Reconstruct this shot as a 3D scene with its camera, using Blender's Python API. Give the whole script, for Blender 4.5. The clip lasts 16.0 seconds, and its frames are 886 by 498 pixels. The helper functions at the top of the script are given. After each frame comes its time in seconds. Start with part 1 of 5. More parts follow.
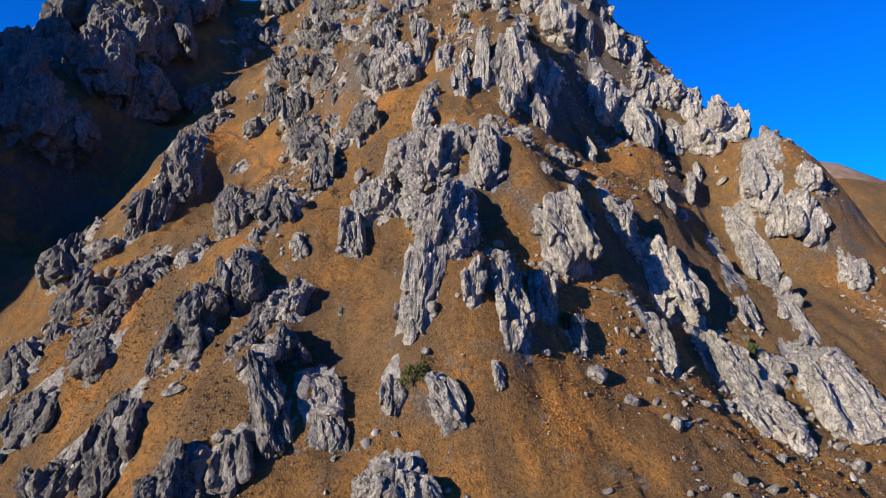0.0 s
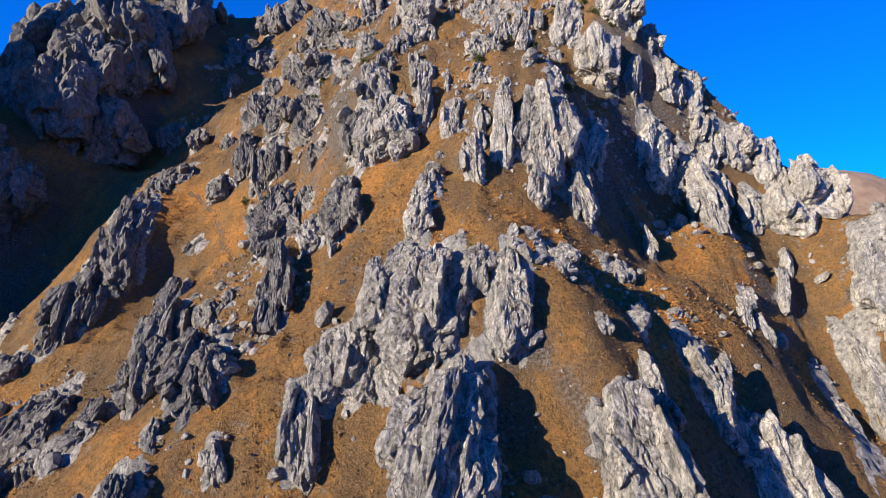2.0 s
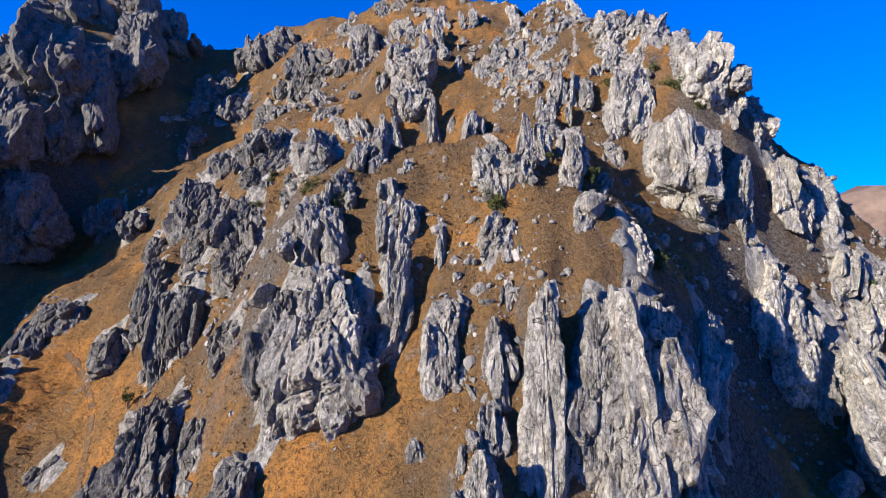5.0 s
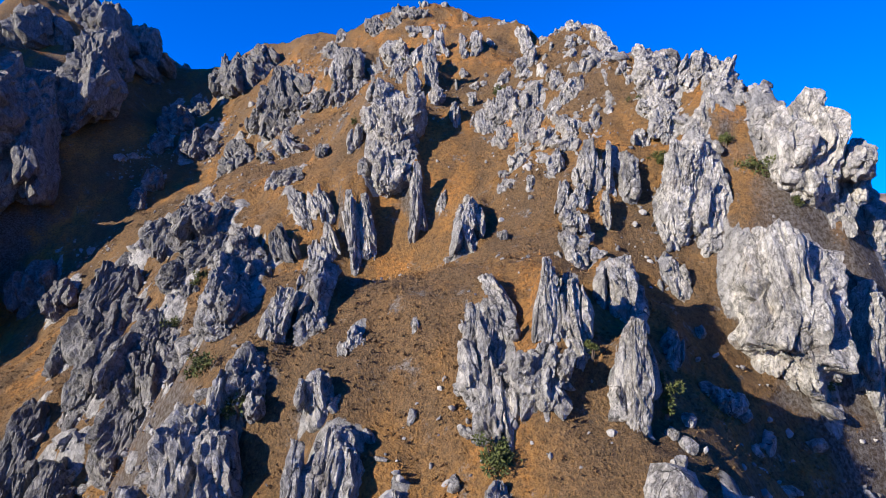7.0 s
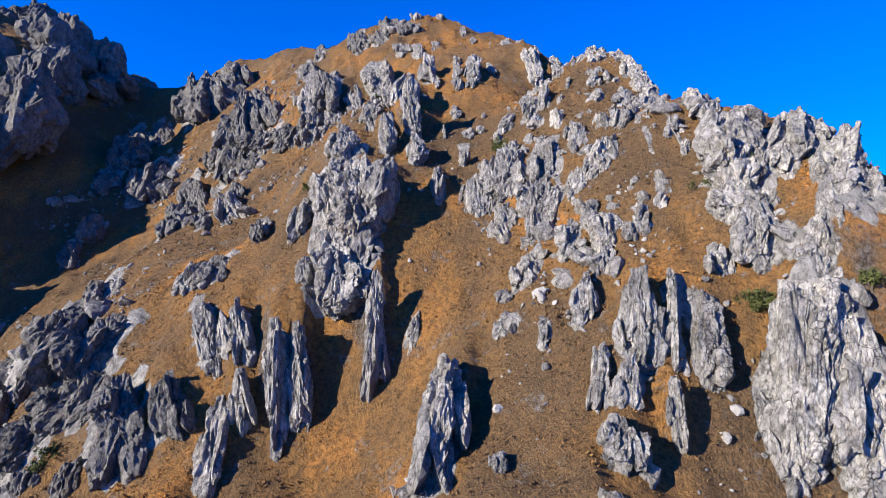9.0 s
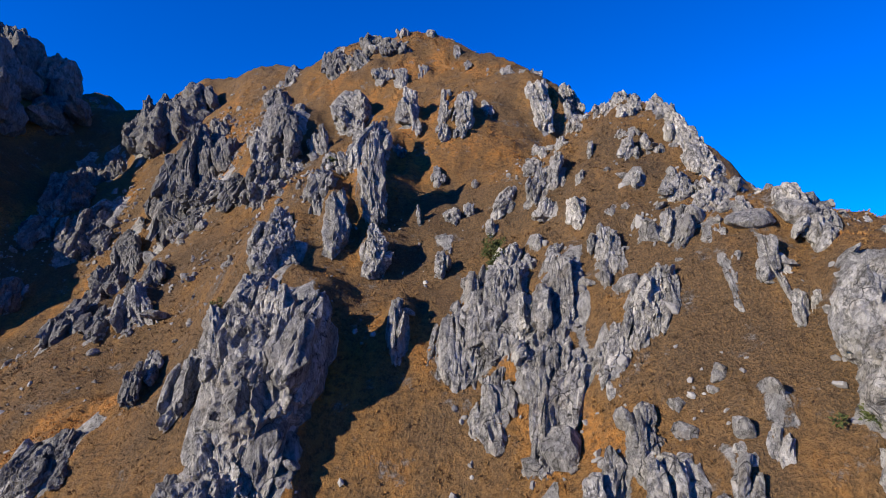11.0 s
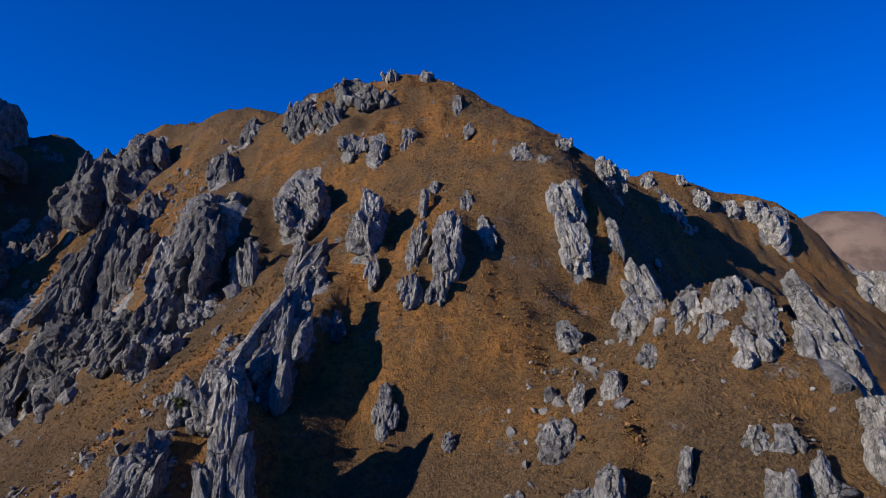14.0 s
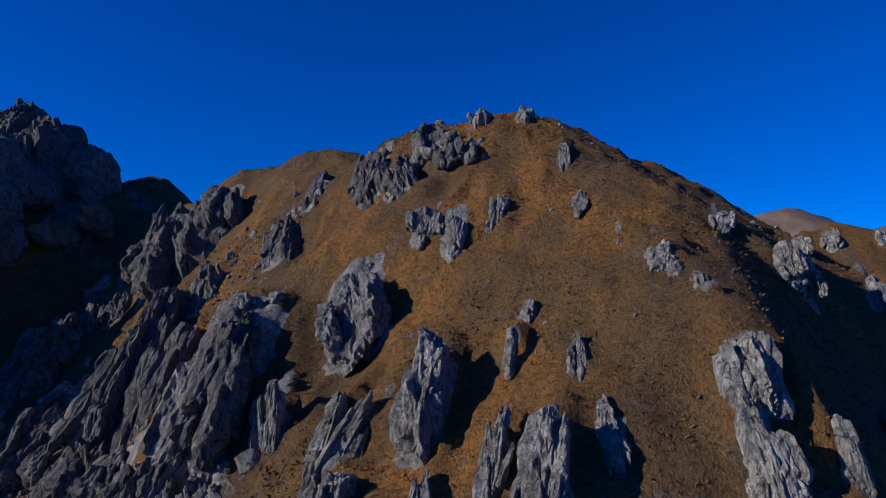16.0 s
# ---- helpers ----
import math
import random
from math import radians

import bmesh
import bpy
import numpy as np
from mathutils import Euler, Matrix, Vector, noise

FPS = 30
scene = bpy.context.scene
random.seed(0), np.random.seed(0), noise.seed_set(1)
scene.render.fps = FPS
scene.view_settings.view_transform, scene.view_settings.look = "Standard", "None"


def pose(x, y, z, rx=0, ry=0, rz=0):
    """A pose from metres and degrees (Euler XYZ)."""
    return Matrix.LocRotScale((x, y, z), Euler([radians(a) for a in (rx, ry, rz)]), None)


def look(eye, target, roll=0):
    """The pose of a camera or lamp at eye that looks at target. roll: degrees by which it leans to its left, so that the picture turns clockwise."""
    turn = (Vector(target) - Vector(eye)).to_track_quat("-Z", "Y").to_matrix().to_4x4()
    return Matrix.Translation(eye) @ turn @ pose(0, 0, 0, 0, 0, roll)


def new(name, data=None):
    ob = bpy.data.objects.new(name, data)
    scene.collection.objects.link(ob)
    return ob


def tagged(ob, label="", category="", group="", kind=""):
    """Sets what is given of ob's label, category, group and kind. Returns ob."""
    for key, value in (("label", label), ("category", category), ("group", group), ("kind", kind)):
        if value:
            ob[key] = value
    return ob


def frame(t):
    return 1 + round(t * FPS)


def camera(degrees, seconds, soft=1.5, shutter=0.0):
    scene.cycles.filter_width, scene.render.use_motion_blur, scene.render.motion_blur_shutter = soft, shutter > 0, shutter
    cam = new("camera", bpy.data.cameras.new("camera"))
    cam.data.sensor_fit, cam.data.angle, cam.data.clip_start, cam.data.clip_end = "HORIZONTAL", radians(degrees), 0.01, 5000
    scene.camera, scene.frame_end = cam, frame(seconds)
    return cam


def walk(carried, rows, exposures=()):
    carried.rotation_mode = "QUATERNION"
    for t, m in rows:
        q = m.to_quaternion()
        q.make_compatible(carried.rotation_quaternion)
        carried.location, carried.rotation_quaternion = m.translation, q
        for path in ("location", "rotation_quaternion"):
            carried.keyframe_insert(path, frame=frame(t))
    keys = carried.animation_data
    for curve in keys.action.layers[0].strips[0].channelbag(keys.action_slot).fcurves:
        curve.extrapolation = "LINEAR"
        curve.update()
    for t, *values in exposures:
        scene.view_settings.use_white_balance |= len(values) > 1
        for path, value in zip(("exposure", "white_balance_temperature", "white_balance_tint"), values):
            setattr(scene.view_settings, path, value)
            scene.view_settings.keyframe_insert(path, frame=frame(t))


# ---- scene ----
cam = camera(77.0, 16.0, soft=1.0)
METRES, EYE, TILT, LEAN, TURN = 150.0, 60.0, 0.0, 0.0, -4.0
ROWS = [
    (0.0, 0.0, 0.0, 0.0, -0.01, -0.77, 0.79),
    (0.5, 0.0016, 0.0329, 0.0196, 0.4, -0.73, 0.77),
    (1.0, 0.0035, 0.0653, 0.0396, 0.81, -0.63, 0.65),
    (1.5, 0.0054, 0.0971, 0.0603, 1.17, -0.55, 0.6),
    (2.0, 0.0069, 0.1296, 0.0816, 1.52, -0.46, 0.51),
    (2.5, 0.0078, 0.1616, 0.1024, 1.88, -0.38, 0.48),
    (3.0, 0.0089, 0.193, 0.122, 2.19, -0.31, 0.42),
    (3.5, 0.0101, 0.2242, 0.142, 2.49, -0.23, 0.33),
    (4.0, 0.0116, 0.2547, 0.1623, 2.79, -0.16, 0.26),
    (4.5, 0.0132, 0.2839, 0.1825, 3.02, -0.09, 0.13),
    (5.0, 0.015, 0.3123, 0.2028, 3.3, -0.07, 0.13),
    (7.5, 0.0224, 0.4488, 0.2874, 4.34, 0.0, -0.11),
    (8.0, 0.024, 0.4755, 0.3025, 4.52, -0.01, -0.1),
    (8.5, 0.0256, 0.5013, 0.3173, 4.7, -0.02, -0.1),
    (9.0, 0.027, 0.5264, 0.3322, 4.8, 0.01, -0.13),
    (11.5, 0.0345, 0.6456, 0.405, 5.41, -0.12, -0.24),
    (12.0, 0.0363, 0.6679, 0.4201, 5.52, -0.11, -0.28),
    (12.5, 0.0383, 0.6901, 0.4359, 5.64, -0.16, -0.25),
    (13.0, 0.0398, 0.7118, 0.4496, 5.72, -0.18, -0.27),
    (13.5, 0.0411, 0.7338, 0.4627, 5.9, -0.17, -0.26),
    (14.0, 0.0421, 0.7565, 0.4765, 7.95, -0.23, -0.2),
    (14.5, 0.0416, 0.779, 0.4902, 11.08, -0.26, -0.16),
    (15.0, 0.0399, 0.8016, 0.5033, 13.86, -0.25, -0.1),
    (15.5, 0.0371, 0.824, 0.5167, 16.53, -0.31, -0.04),
    (16.0, 0.0332, 0.8457, 0.5301, 19.02, -0.28, -0.02),
]
EXPOSURES = [(0.0, 0.8, 6600, 10), (1.5, 1.02, 6600, 10), (3.5, 1.25, 6500, 10), (5.0, 1.12, 6250, 10), (9.0, 1.17, 5950, 10), (11.5, 0.52, 6150, 10), (12.5, 0.25, 6050, 10), (14.0, 0.02, 5950, 10), (16.0, -0.36, 5700, 10)]
walk(cam, [(t, pose(0, 0, EYE, TILT, LEAN, TURN) @ pose(METRES * x, METRES * y, METRES * z, 90 + pitch, roll, yaw)) for t, x, y, z, yaw, pitch, roll in ROWS],
     exposures=EXPOSURES)
SUN_ELEVATION, SUN_AZIMUTH = 22.0, 237.0      # degrees, azimuth clockwise from +y

# ---- world and sun ----
world = bpy.data.worlds.new("world")
scene.world = world
world.use_nodes = True
wn = world.node_tree
wn.nodes.clear()
sky = wn.nodes.new("ShaderNodeTexSky")
sky.sky_type, sky.sun_disc = "NISHITA", False
sky.sun_elevation, sky.sun_rotation = radians(SUN_ELEVATION), radians(SUN_AZIMUTH)
sky.altitude, sky.air_density, sky.dust_density, sky.ozone_density = 1900.0, 1.0, 0.15, 5.0
back = wn.nodes.new("ShaderNodeBackground")
back.inputs["Strength"].default_value = 0.15
wout = wn.nodes.new("ShaderNodeOutputWorld")
vivid = wn.nodes.new("ShaderNodeHueSaturation")
vivid.inputs["Hue"].default_value, vivid.inputs["Saturation"].default_value = 0.52, 1.75
# deep blue mountain air: the look-up is raised above the haze of the horizon
where = wn.nodes.new("ShaderNodeTexCoord")
lift = wn.nodes.new("ShaderNodeVectorMath")
lift.operation = "ADD"
lift.inputs[1].default_value = (0.0, 0.0, 0.13)
wn.links.new(where.outputs["Generated"], lift.inputs[0])
wn.links.new(lift.outputs[0], sky.inputs["Vector"])
wn.links.new(sky.outputs["Color"], vivid.inputs["Color"])
wn.links.new(vivid.outputs["Color"], back.inputs["Color"])
wn.links.new(back.outputs["Background"], wout.inputs["Surface"])

sun = new("sun", bpy.data.lights.new("sun", "SUN"))
sun.data.energy, sun.data.angle, sun.data.color = 5.0, radians(0.53), (1.0, 0.875, 0.69)
az, el = radians(SUN_AZIMUTH), radians(SUN_ELEVATION)
sun.matrix_world = look((0, 0, 300), Vector((0, 0, 300)) - Vector((math.sin(az) * math.cos(el), math.cos(az) * math.cos(el), math.sin(el))))


# ---- noise on arrays ----
def lattice(i, seed):
    """Hashed values between -1 and 1 for whole-number places."""
    h = (i[:, 0] * 374761393 + i[:, 1] * 668265263 + i[:, 2] * 2147483647 + seed * 974634777) & 0xFFFFFFFF
    h = ((h ^ (h >> 13)) * 1274126177) & 0xFFFFFFFF
    h = ((h ^ (h >> 16)) * 2246822519) & 0xFFFFFFFF
    return ((h ^ (h >> 15)) & 0xFFFF) / 32767.5 - 1.0


def vnoise(p, seed=0):
    """Smooth value noise at the rows of p."""
    i = np.floor(p).astype(np.int64)
    f = p - i
    f = f * f * f * (f * (f * 6 - 15) + 10)
    total = 0.0
    for a in (0, 1):
        for b in (0, 1):
            for c in (0, 1):
                w = np.abs(1 - a - f[:, 0]) * np.abs(1 - b - f[:, 1]) * np.abs(1 - c - f[:, 2])
                total = total + w * lattice(i + (a, b, c), seed)
    return total


def fbm(p, octaves=3, seed=0, gain=0.5):
    total, amp = 0.0, 1.0
    for k in range(octaves):
        total = total + amp * vnoise(p * 2.0 ** k + 17.3 * k, seed + k)
        amp *= gain
    return total


def ridged(p, octaves=3, seed=0):
    total, amp = 0.0, 1.0
    for k in range(octaves):
        total = total + amp * (1 - 2 * np.abs(vnoise(p * 2.0 ** k + 9.1 * k, seed + k)))
        amp *= 0.5
    return total


# ---- materials ----
def material(name, rough=0.9):
    m = bpy.data.materials.new(name)
    m.use_nodes = True
    m.node_tree.nodes["Principled BSDF"].inputs["Roughness"].default_value = rough
    m.node_tree.nodes["Principled BSDF"].inputs["Specular IOR Level"].default_value = 0.2
    return m, m.node_tree, m.node_tree.nodes["Principled BSDF"]


def nd(tree, kind, **inputs):
    n = tree.nodes.new(kind)
    for k, v in inputs.items():
        n.inputs[k.replace("_", " ")].default_value = v
    return n


def stretched(tree, scale):
    """World position times a scale for each axis."""
    geo = tree.nodes.new("ShaderNodeNewGeometry")
    mul = tree.nodes.new("ShaderNodeVectorMath")
    mul.operation = "MULTIPLY"
    mul.inputs[1].default_value = scale
    tree.links.new(geo.outputs["Position"], mul.inputs[0])
    return mul.outputs[0]


def noise_of(tree, scale, detail=4.0, rough=0.6, vec=(1, 1, 1)):
    n = nd(tree, "ShaderNodeTexNoise", Scale=scale, Detail=detail, Roughness=rough)
    tree.links.new(stretched(tree, vec), n.inputs["Vector"])
    return n.outputs["Fac"]


def ramp(tree, fac, stops):
    r = tree.nodes.new("ShaderNodeValToRGB")
    el = r.color_ramp.elements
    while len(el) < len(stops):
        el.new(0.5)
    for e, (p, c) in zip(el, stops):
        e.position, e.color = p, (*c, 1) if len(c) == 3 else c
    tree.links.new(fac, r.inputs["Fac"])
    return r.outputs["Color"]


def mix(tree, fac, a, b, mode="MIX"):
    m = tree.nodes.new("ShaderNodeMix")
    m.data_type, m.blend_type = "RGBA", mode
    for sock, val in ((m.inputs[0], fac), (m.inputs[6], a), (m.inputs[7], b)):
        if isinstance(val, (int, float, tuple)):
            sock.default_value = val if not isinstance(val, tuple) else (*val, 1)
        else:
            tree.links.new(val, sock)
    return m.outputs[2]


def bump(tree, bsdf, height, strength, distance):
    b = nd(tree, "ShaderNodeBump", Strength=strength, Distance=distance)
    tree.links.new(height, b.inputs["Height"])
    tree.links.new(b.outputs["Normal"], bsdf.inputs["Normal"])


def limestone(name, pale, mid, dark, rusty=0.4):
    """Weathered grey limestone: chipped facets in several tones, white scars, water streaks, dark joints, fine pitting."""
    m, t, b = material(name, 0.92)
    wob = nd(t, "ShaderNodeTexNoise", Scale=0.9, Detail=4.0)
    t.links.new(stretched(t, (1, 1, 1)), wob.inputs["Vector"])
    bent = t.nodes.new("ShaderNodeVectorMath")
    bent.operation = "MULTIPLY_ADD"
    bent.inputs[1].default_value = (1.5, 1.5, 1.1)
    t.links.new(wob.outputs["Color"], bent.inputs[0])
    t.links.new(stretched(t, (1, 1, 0.45)), bent.inputs[2])

    def cells(size, feature="F1"):
        c = nd(t, "ShaderNodeTexVoronoi", Scale=size)
        c.feature = feature
        t.links.new(bent.outputs[0], c.inputs["Vector"])
        return c

    big = noise_of(t, 0.35, 6, 0.7, (1, 1, 0.5))
    streak = noise_of(t, 1.7, 6, 0.75, (1, 1, 0.13))
    fine = noise_of(t, 6.5, 9, 0.82, (1, 1, 0.6))
    grain = noise_of(t, 22.0, 3, 0.7)
    chip, flake, scale = cells(1.1).outputs["Color"], cells(3.6).outputs["Color"], cells(9.5).outputs["Color"]
    col = ramp(t, big, ((0.34, mid), (0.5, pale), (0.64, mid)))
    for cell, low in ((chip, 0.82), (flake, 0.76), (scale, 0.78)):
        one = t.nodes.new("ShaderNodeSeparateColor")
        t.links.new(cell, one.inputs[0])
        col = mix(t, 1.0, col, ramp(t, one.outputs[0], ((0.1, (low,) * 3), (0.6, (1, 1, 1)), (0.95, (1.1, 1.095, 1.08)))), "MULTIPLY")
    white = noise_of(t, 1.3, 6, 0.75, (1, 0.8, 0.35))
    col = mix(t, ramp(t, white, ((0.56, (0, 0, 0)), (0.68, (0.5, 0.5, 0.5)))), col, tuple(min(c * 1.35, 0.72) for c in pale))
    rust = noise_of(t, 0.7, 5, 0.7)
    col = mix(t, ramp(t, rust, ((0.55, (0, 0, 0)), (0.7, (rusty, rusty, rusty)))), col, (0.24, 0.17, 0.1))
    col = mix(t, ramp(t, streak, ((0.53, (0, 0, 0)), (0.68, (0.48, 0.48, 0.48)))), col, dark)
    col = mix(t, ramp(t, fine, ((0.53, (0, 0, 0)), (0.66, (0.4, 0.4, 0.4)))), col, dark)
    tint = t.nodes.new("ShaderNodeObjectInfo")
    col = mix(t, 1.0, col, ramp(t, tint.outputs["Random"], ((0.0, (0.8, 0.8, 0.81)), (1.0, (1.12, 1.1, 1.07)))), "MULTIPLY")
    craggy = noise_of(t, 1.5, 9, 0.72, (1, 1, 0.42))
    crease = ramp(t, craggy, ((0.484, (1, 1, 1)), (0.498, (0, 0, 0)), (0.512, (1, 1, 1))))
    thin = noise_of(t, 3.4, 7, 0.75, (1, 1, 0.5))
    nick = ramp(t, thin, ((0.488, (1, 1, 1)), (0.498, (0.3, 0.3, 0.3)), (0.508, (1, 1, 1))))
    worn = mix(t, 1.0, crease, nick, "MULTIPLY")
    col = mix(t, mix(t, 0.15, worn, (1, 1, 1)), tuple(c * 0.7 for c in dark), col)
    joint = cells(0.8, "DISTANCE_TO_EDGE").outputs["Distance"]
    split = ramp(t, joint, ((0.0, (0, 0, 0)), (0.02, (1, 1, 1))))
    gaps = ramp(t, noise_of(t, 0.8, 4, 0.65), ((0.46, (1, 1, 1)), (0.54, (0, 0, 0))))
    split = mix(t, gaps, split, (1, 1, 1))
    col = mix(t, split, tuple(c * 0.4 for c in dark), col)
    t.links.new(col, b.inputs["Base Color"])
    height = mix(t, 0.35, fine, flake)
    height = mix(t, 0.25, height, chip)
    height = mix(t, 0.12, height, grain)
    height = mix(t, 0.2, height, split)
    height = mix(t, 0.12, height, worn)
    height = mix(t, 0.3, height, craggy)
    bump(t, b, height, 1.0, 0.5)
    return m


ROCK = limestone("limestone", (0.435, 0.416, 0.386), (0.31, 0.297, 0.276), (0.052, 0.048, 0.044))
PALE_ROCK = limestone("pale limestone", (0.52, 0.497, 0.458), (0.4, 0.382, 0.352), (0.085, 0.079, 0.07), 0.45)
# darker copy of ROCK: shade on the left rocks and cliff, put into colour
SHADED_ROCK = limestone("shaded limestone", (0.255, 0.246, 0.231), (0.16, 0.154, 0.145), (0.03, 0.028, 0.026))


TURF_STOPS = ((0.36, (0.1, 0.068, 0.038)), (0.46, (0.155, 0.096, 0.046)), (0.54, (0.235, 0.124, 0.04)), (0.63, (0.41, 0.182, 0.042)))


def turf():
    """Dry autumn grass, ochre and brown in patches, with bare stony soil between."""
    m, t, b = material("dry grass", 0.95)
    patch = noise_of(t, 0.13, 7, 0.7, (1, 0.45, 0.45))
    tuft = noise_of(t, 3.2, 5, 0.7)
    blade = noise_of(t, 11.0, 4, 0.7, (1, 1, 0.5))
    col = ramp(t, patch, TURF_STOPS)
    col = mix(t, ramp(t, tuft, ((0.38, (0.75, 0.75, 0.75)), (0.55, (0, 0, 0)))), col, (0.06, 0.038, 0.02))
    col = mix(t, ramp(t, blade, ((0.45, (0, 0, 0)), (0.72, (0.65, 0.65, 0.65)))), col, (0.34, 0.2, 0.08))
    stony = noise_of(t, 0.5, 6, 0.75)
    grit = noise_of(t, 4.5, 4, 0.65)
    stone = ramp(t, grit, ((0.42, (0.085, 0.068, 0.05)), (0.6, (0.27, 0.255, 0.235))))
    col = mix(t, ramp(t, stony, ((0.58, (0, 0, 0)), (0.66, (0.75, 0.75, 0.75)))), col, stone)
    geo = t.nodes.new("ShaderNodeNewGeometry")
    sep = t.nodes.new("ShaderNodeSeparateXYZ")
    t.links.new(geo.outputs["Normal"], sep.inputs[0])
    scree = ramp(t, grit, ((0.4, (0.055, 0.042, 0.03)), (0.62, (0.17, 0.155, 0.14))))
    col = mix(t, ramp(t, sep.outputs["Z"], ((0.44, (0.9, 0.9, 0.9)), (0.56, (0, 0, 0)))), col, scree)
    # bare hills beyond the valley, aerial haze put into their pinkish colour
    far = t.nodes.new("ShaderNodeVectorMath")
    far.operation = "LENGTH"
    t.links.new(geo.outputs["Position"], far.inputs[0])
    reach = t.nodes.new("ShaderNodeMapRange")
    reach.inputs["From Min"].default_value, reach.inputs["From Max"].default_value = 330.0, 480.0
    t.links.new(far.outputs["Value"], reach.inputs["Value"])
    haze_tone = ramp(t, noise_of(t, 0.02, 6, 0.7, (1, 1, 0.4)), ((0.4, (0.15, 0.105, 0.08)), (0.6, (0.26, 0.185, 0.135))))
    col = mix(t, reach.outputs["Result"], col, haze_tone)
    # bare bedrock between the rocks, its edge frayed by tufts
    rock_mask = t.nodes.new("ShaderNodeAttribute")
    rock_mask.attribute_name = "bedrock"
    frayed = t.nodes.new("ShaderNodeMath")
    frayed.operation = "MULTIPLY_ADD"
    frayed.inputs[1].default_value = 0.9
    t.links.new(noise_of(t, 1.9, 6, 0.75), frayed.inputs[0])
    t.links.new(rock_mask.outputs["Fac"], frayed.inputs[2])
    bare = ramp(t, frayed.outputs[0], ((0.9, (0, 0, 0)), (1.0, (1, 1, 1))))
    rocky = ramp(t, noise_of(t, 2.6, 9, 0.78, (1, 1, 0.5)), ((0.36, (0.07, 0.064, 0.057)), (0.46, (0.26, 0.248, 0.23)), (0.62, (0.42, 0.404, 0.375))))
    chips = nd(t, "ShaderNodeTexVoronoi", Scale=2.2)
    t.links.new(stretched(t, (1, 1, 0.6)), chips.inputs["Vector"])
    one = t.nodes.new("ShaderNodeSeparateColor")
    t.links.new(chips.outputs["Color"], one.inputs[0])
    rocky = mix(t, 1.0, rocky, ramp(t, one.outputs[0], ((0.1, (0.72, 0.72, 0.72)), (0.9, (1.1, 1.09, 1.07)))), "MULTIPLY")
    col = mix(t, bare, col, rocky)
    t.links.new(col, b.inputs["Base Color"])
    bump(t, b, mix(t, bare, mix(t, 0.4, tuft, blade), mix(t, 0.5, noise_of(t, 5.0, 8, 0.75, (1, 1, 0.5)), one.outputs[0])), 1.0, 0.6)
    return m


GRASS = turf()


def strewn():
    m, t, b = material("strewn stone", 0.9)
    geo = t.nodes.new("ShaderNodeNewGeometry")
    col = ramp(t, geo.outputs["Random Per Island"], ((0.0, (0.15, 0.14, 0.13)), (0.6, (0.25, 0.237, 0.22)), (1.0, (0.38, 0.363, 0.335))))
    fine = noise_of(t, 9.0, 4, 0.7)
    col = mix(t, ramp(t, fine, ((0.4, (0, 0, 0)), (0.7, (0.6, 0.6, 0.6)))), col, (0.14, 0.13, 0.12))
    t.links.new(col, b.inputs["Base Color"])
    return m


def tuft_grass():
    m, t, b = material("tussock grass", 0.9)
    patch = noise_of(t, 0.13, 7, 0.7, (1, 0.45, 0.45))
    geo = t.nodes.new("ShaderNodeNewGeometry")
    col = ramp(t, patch, TURF_STOPS)
    tone = ramp(t, geo.outputs["Random Per Island"], ((0.0, (0.6, 0.6, 0.61)), (0.5, (0.95, 0.95, 0.95)), (1.0, (1.25, 1.22, 1.16))))
    col = mix(t, 1.0, col, tone, "MULTIPLY")
    t.links.new(col, b.inputs["Base Color"])
    return m


def plain(name, a, c, scale, rough=0.9):
    """Two tones of one surface, mottled."""
    m, t, b = material(name, rough)
    t.links.new(ramp(t, noise_of(t, scale, 5, 0.7), ((0.35, a), (0.65, c))), b.inputs["Base Color"])
    return m


BARK = plain("bark", (0.06, 0.045, 0.035), (0.12, 0.09, 0.07), 14.0)
LEAF = plain("evergreen leaf", (0.035, 0.05, 0.014), (0.10, 0.105, 0.03), 3.0, 0.7)
EARTH = plain("trodden earth", (0.06, 0.035, 0.02), (0.13, 0.08, 0.045), 3.0)
STONES, TUFTS = strewn(), tuft_grass()


# ---- the plan of the rocks: foot, top, width, fineness ----
PLACED = []


def placer(kind):
    def place(base, top, width, level):
        PLACED.append((kind, base, top, width, level))
    return place


pinnacle, face, pale_crag, outcrop = placer("pinnacle"), placer("face"), placer("pale_crag"), placer("outcrop")
boulder, slab, pale_boulder, buttress = placer("boulder"), placer("slab"), placer("pale_boulder"), placer("buttress")

pinnacle((-8.2, 35.1, 47.4), (-10.2, 39.1, 53.2), 2.6, 5)
pinnacle((3.1, 34.9, 48.3), (1.7, 36.5, 51.7), 2.1, 4)
outcrop((-1.1, 36.4, 48.9), (-1.1, 38.5, 51.4), 1.5, 4)
outcrop((-19.7, 37.7, 44.1), (-21.3, 44, 48.7), 3.7, 5)
pinnacle((-13.6, 33, 44.3), (-13.6, 34.8, 47.9), 3.6, 5)
outcrop((-24, 39.6, 42.6), (-24.9, 42.6, 45), 3.9, 4)
outcrop((-20.6, 67.4, 61.1), (-21.8, 76.3, 67.4), 4.3, 5)
slab((30.1, 46.9, 45.8), (29.3, 52.7, 51.5), 5, 5)
slab((29.9, 41.4, 43.7), (30.7, 47.9, 46.4), 5.3, 5)
slab((37.9, 43.3, 42.9), (40.1, 52.3, 49.1), 7, 5)
outcrop((-0.7, 31.8, 44.5), (-0.7, 34.1, 46.9), 4.2, 5)
outcrop((-10.6, 33.5, 45.7), (-10.6, 35.2, 48.7), 2.6, 4)
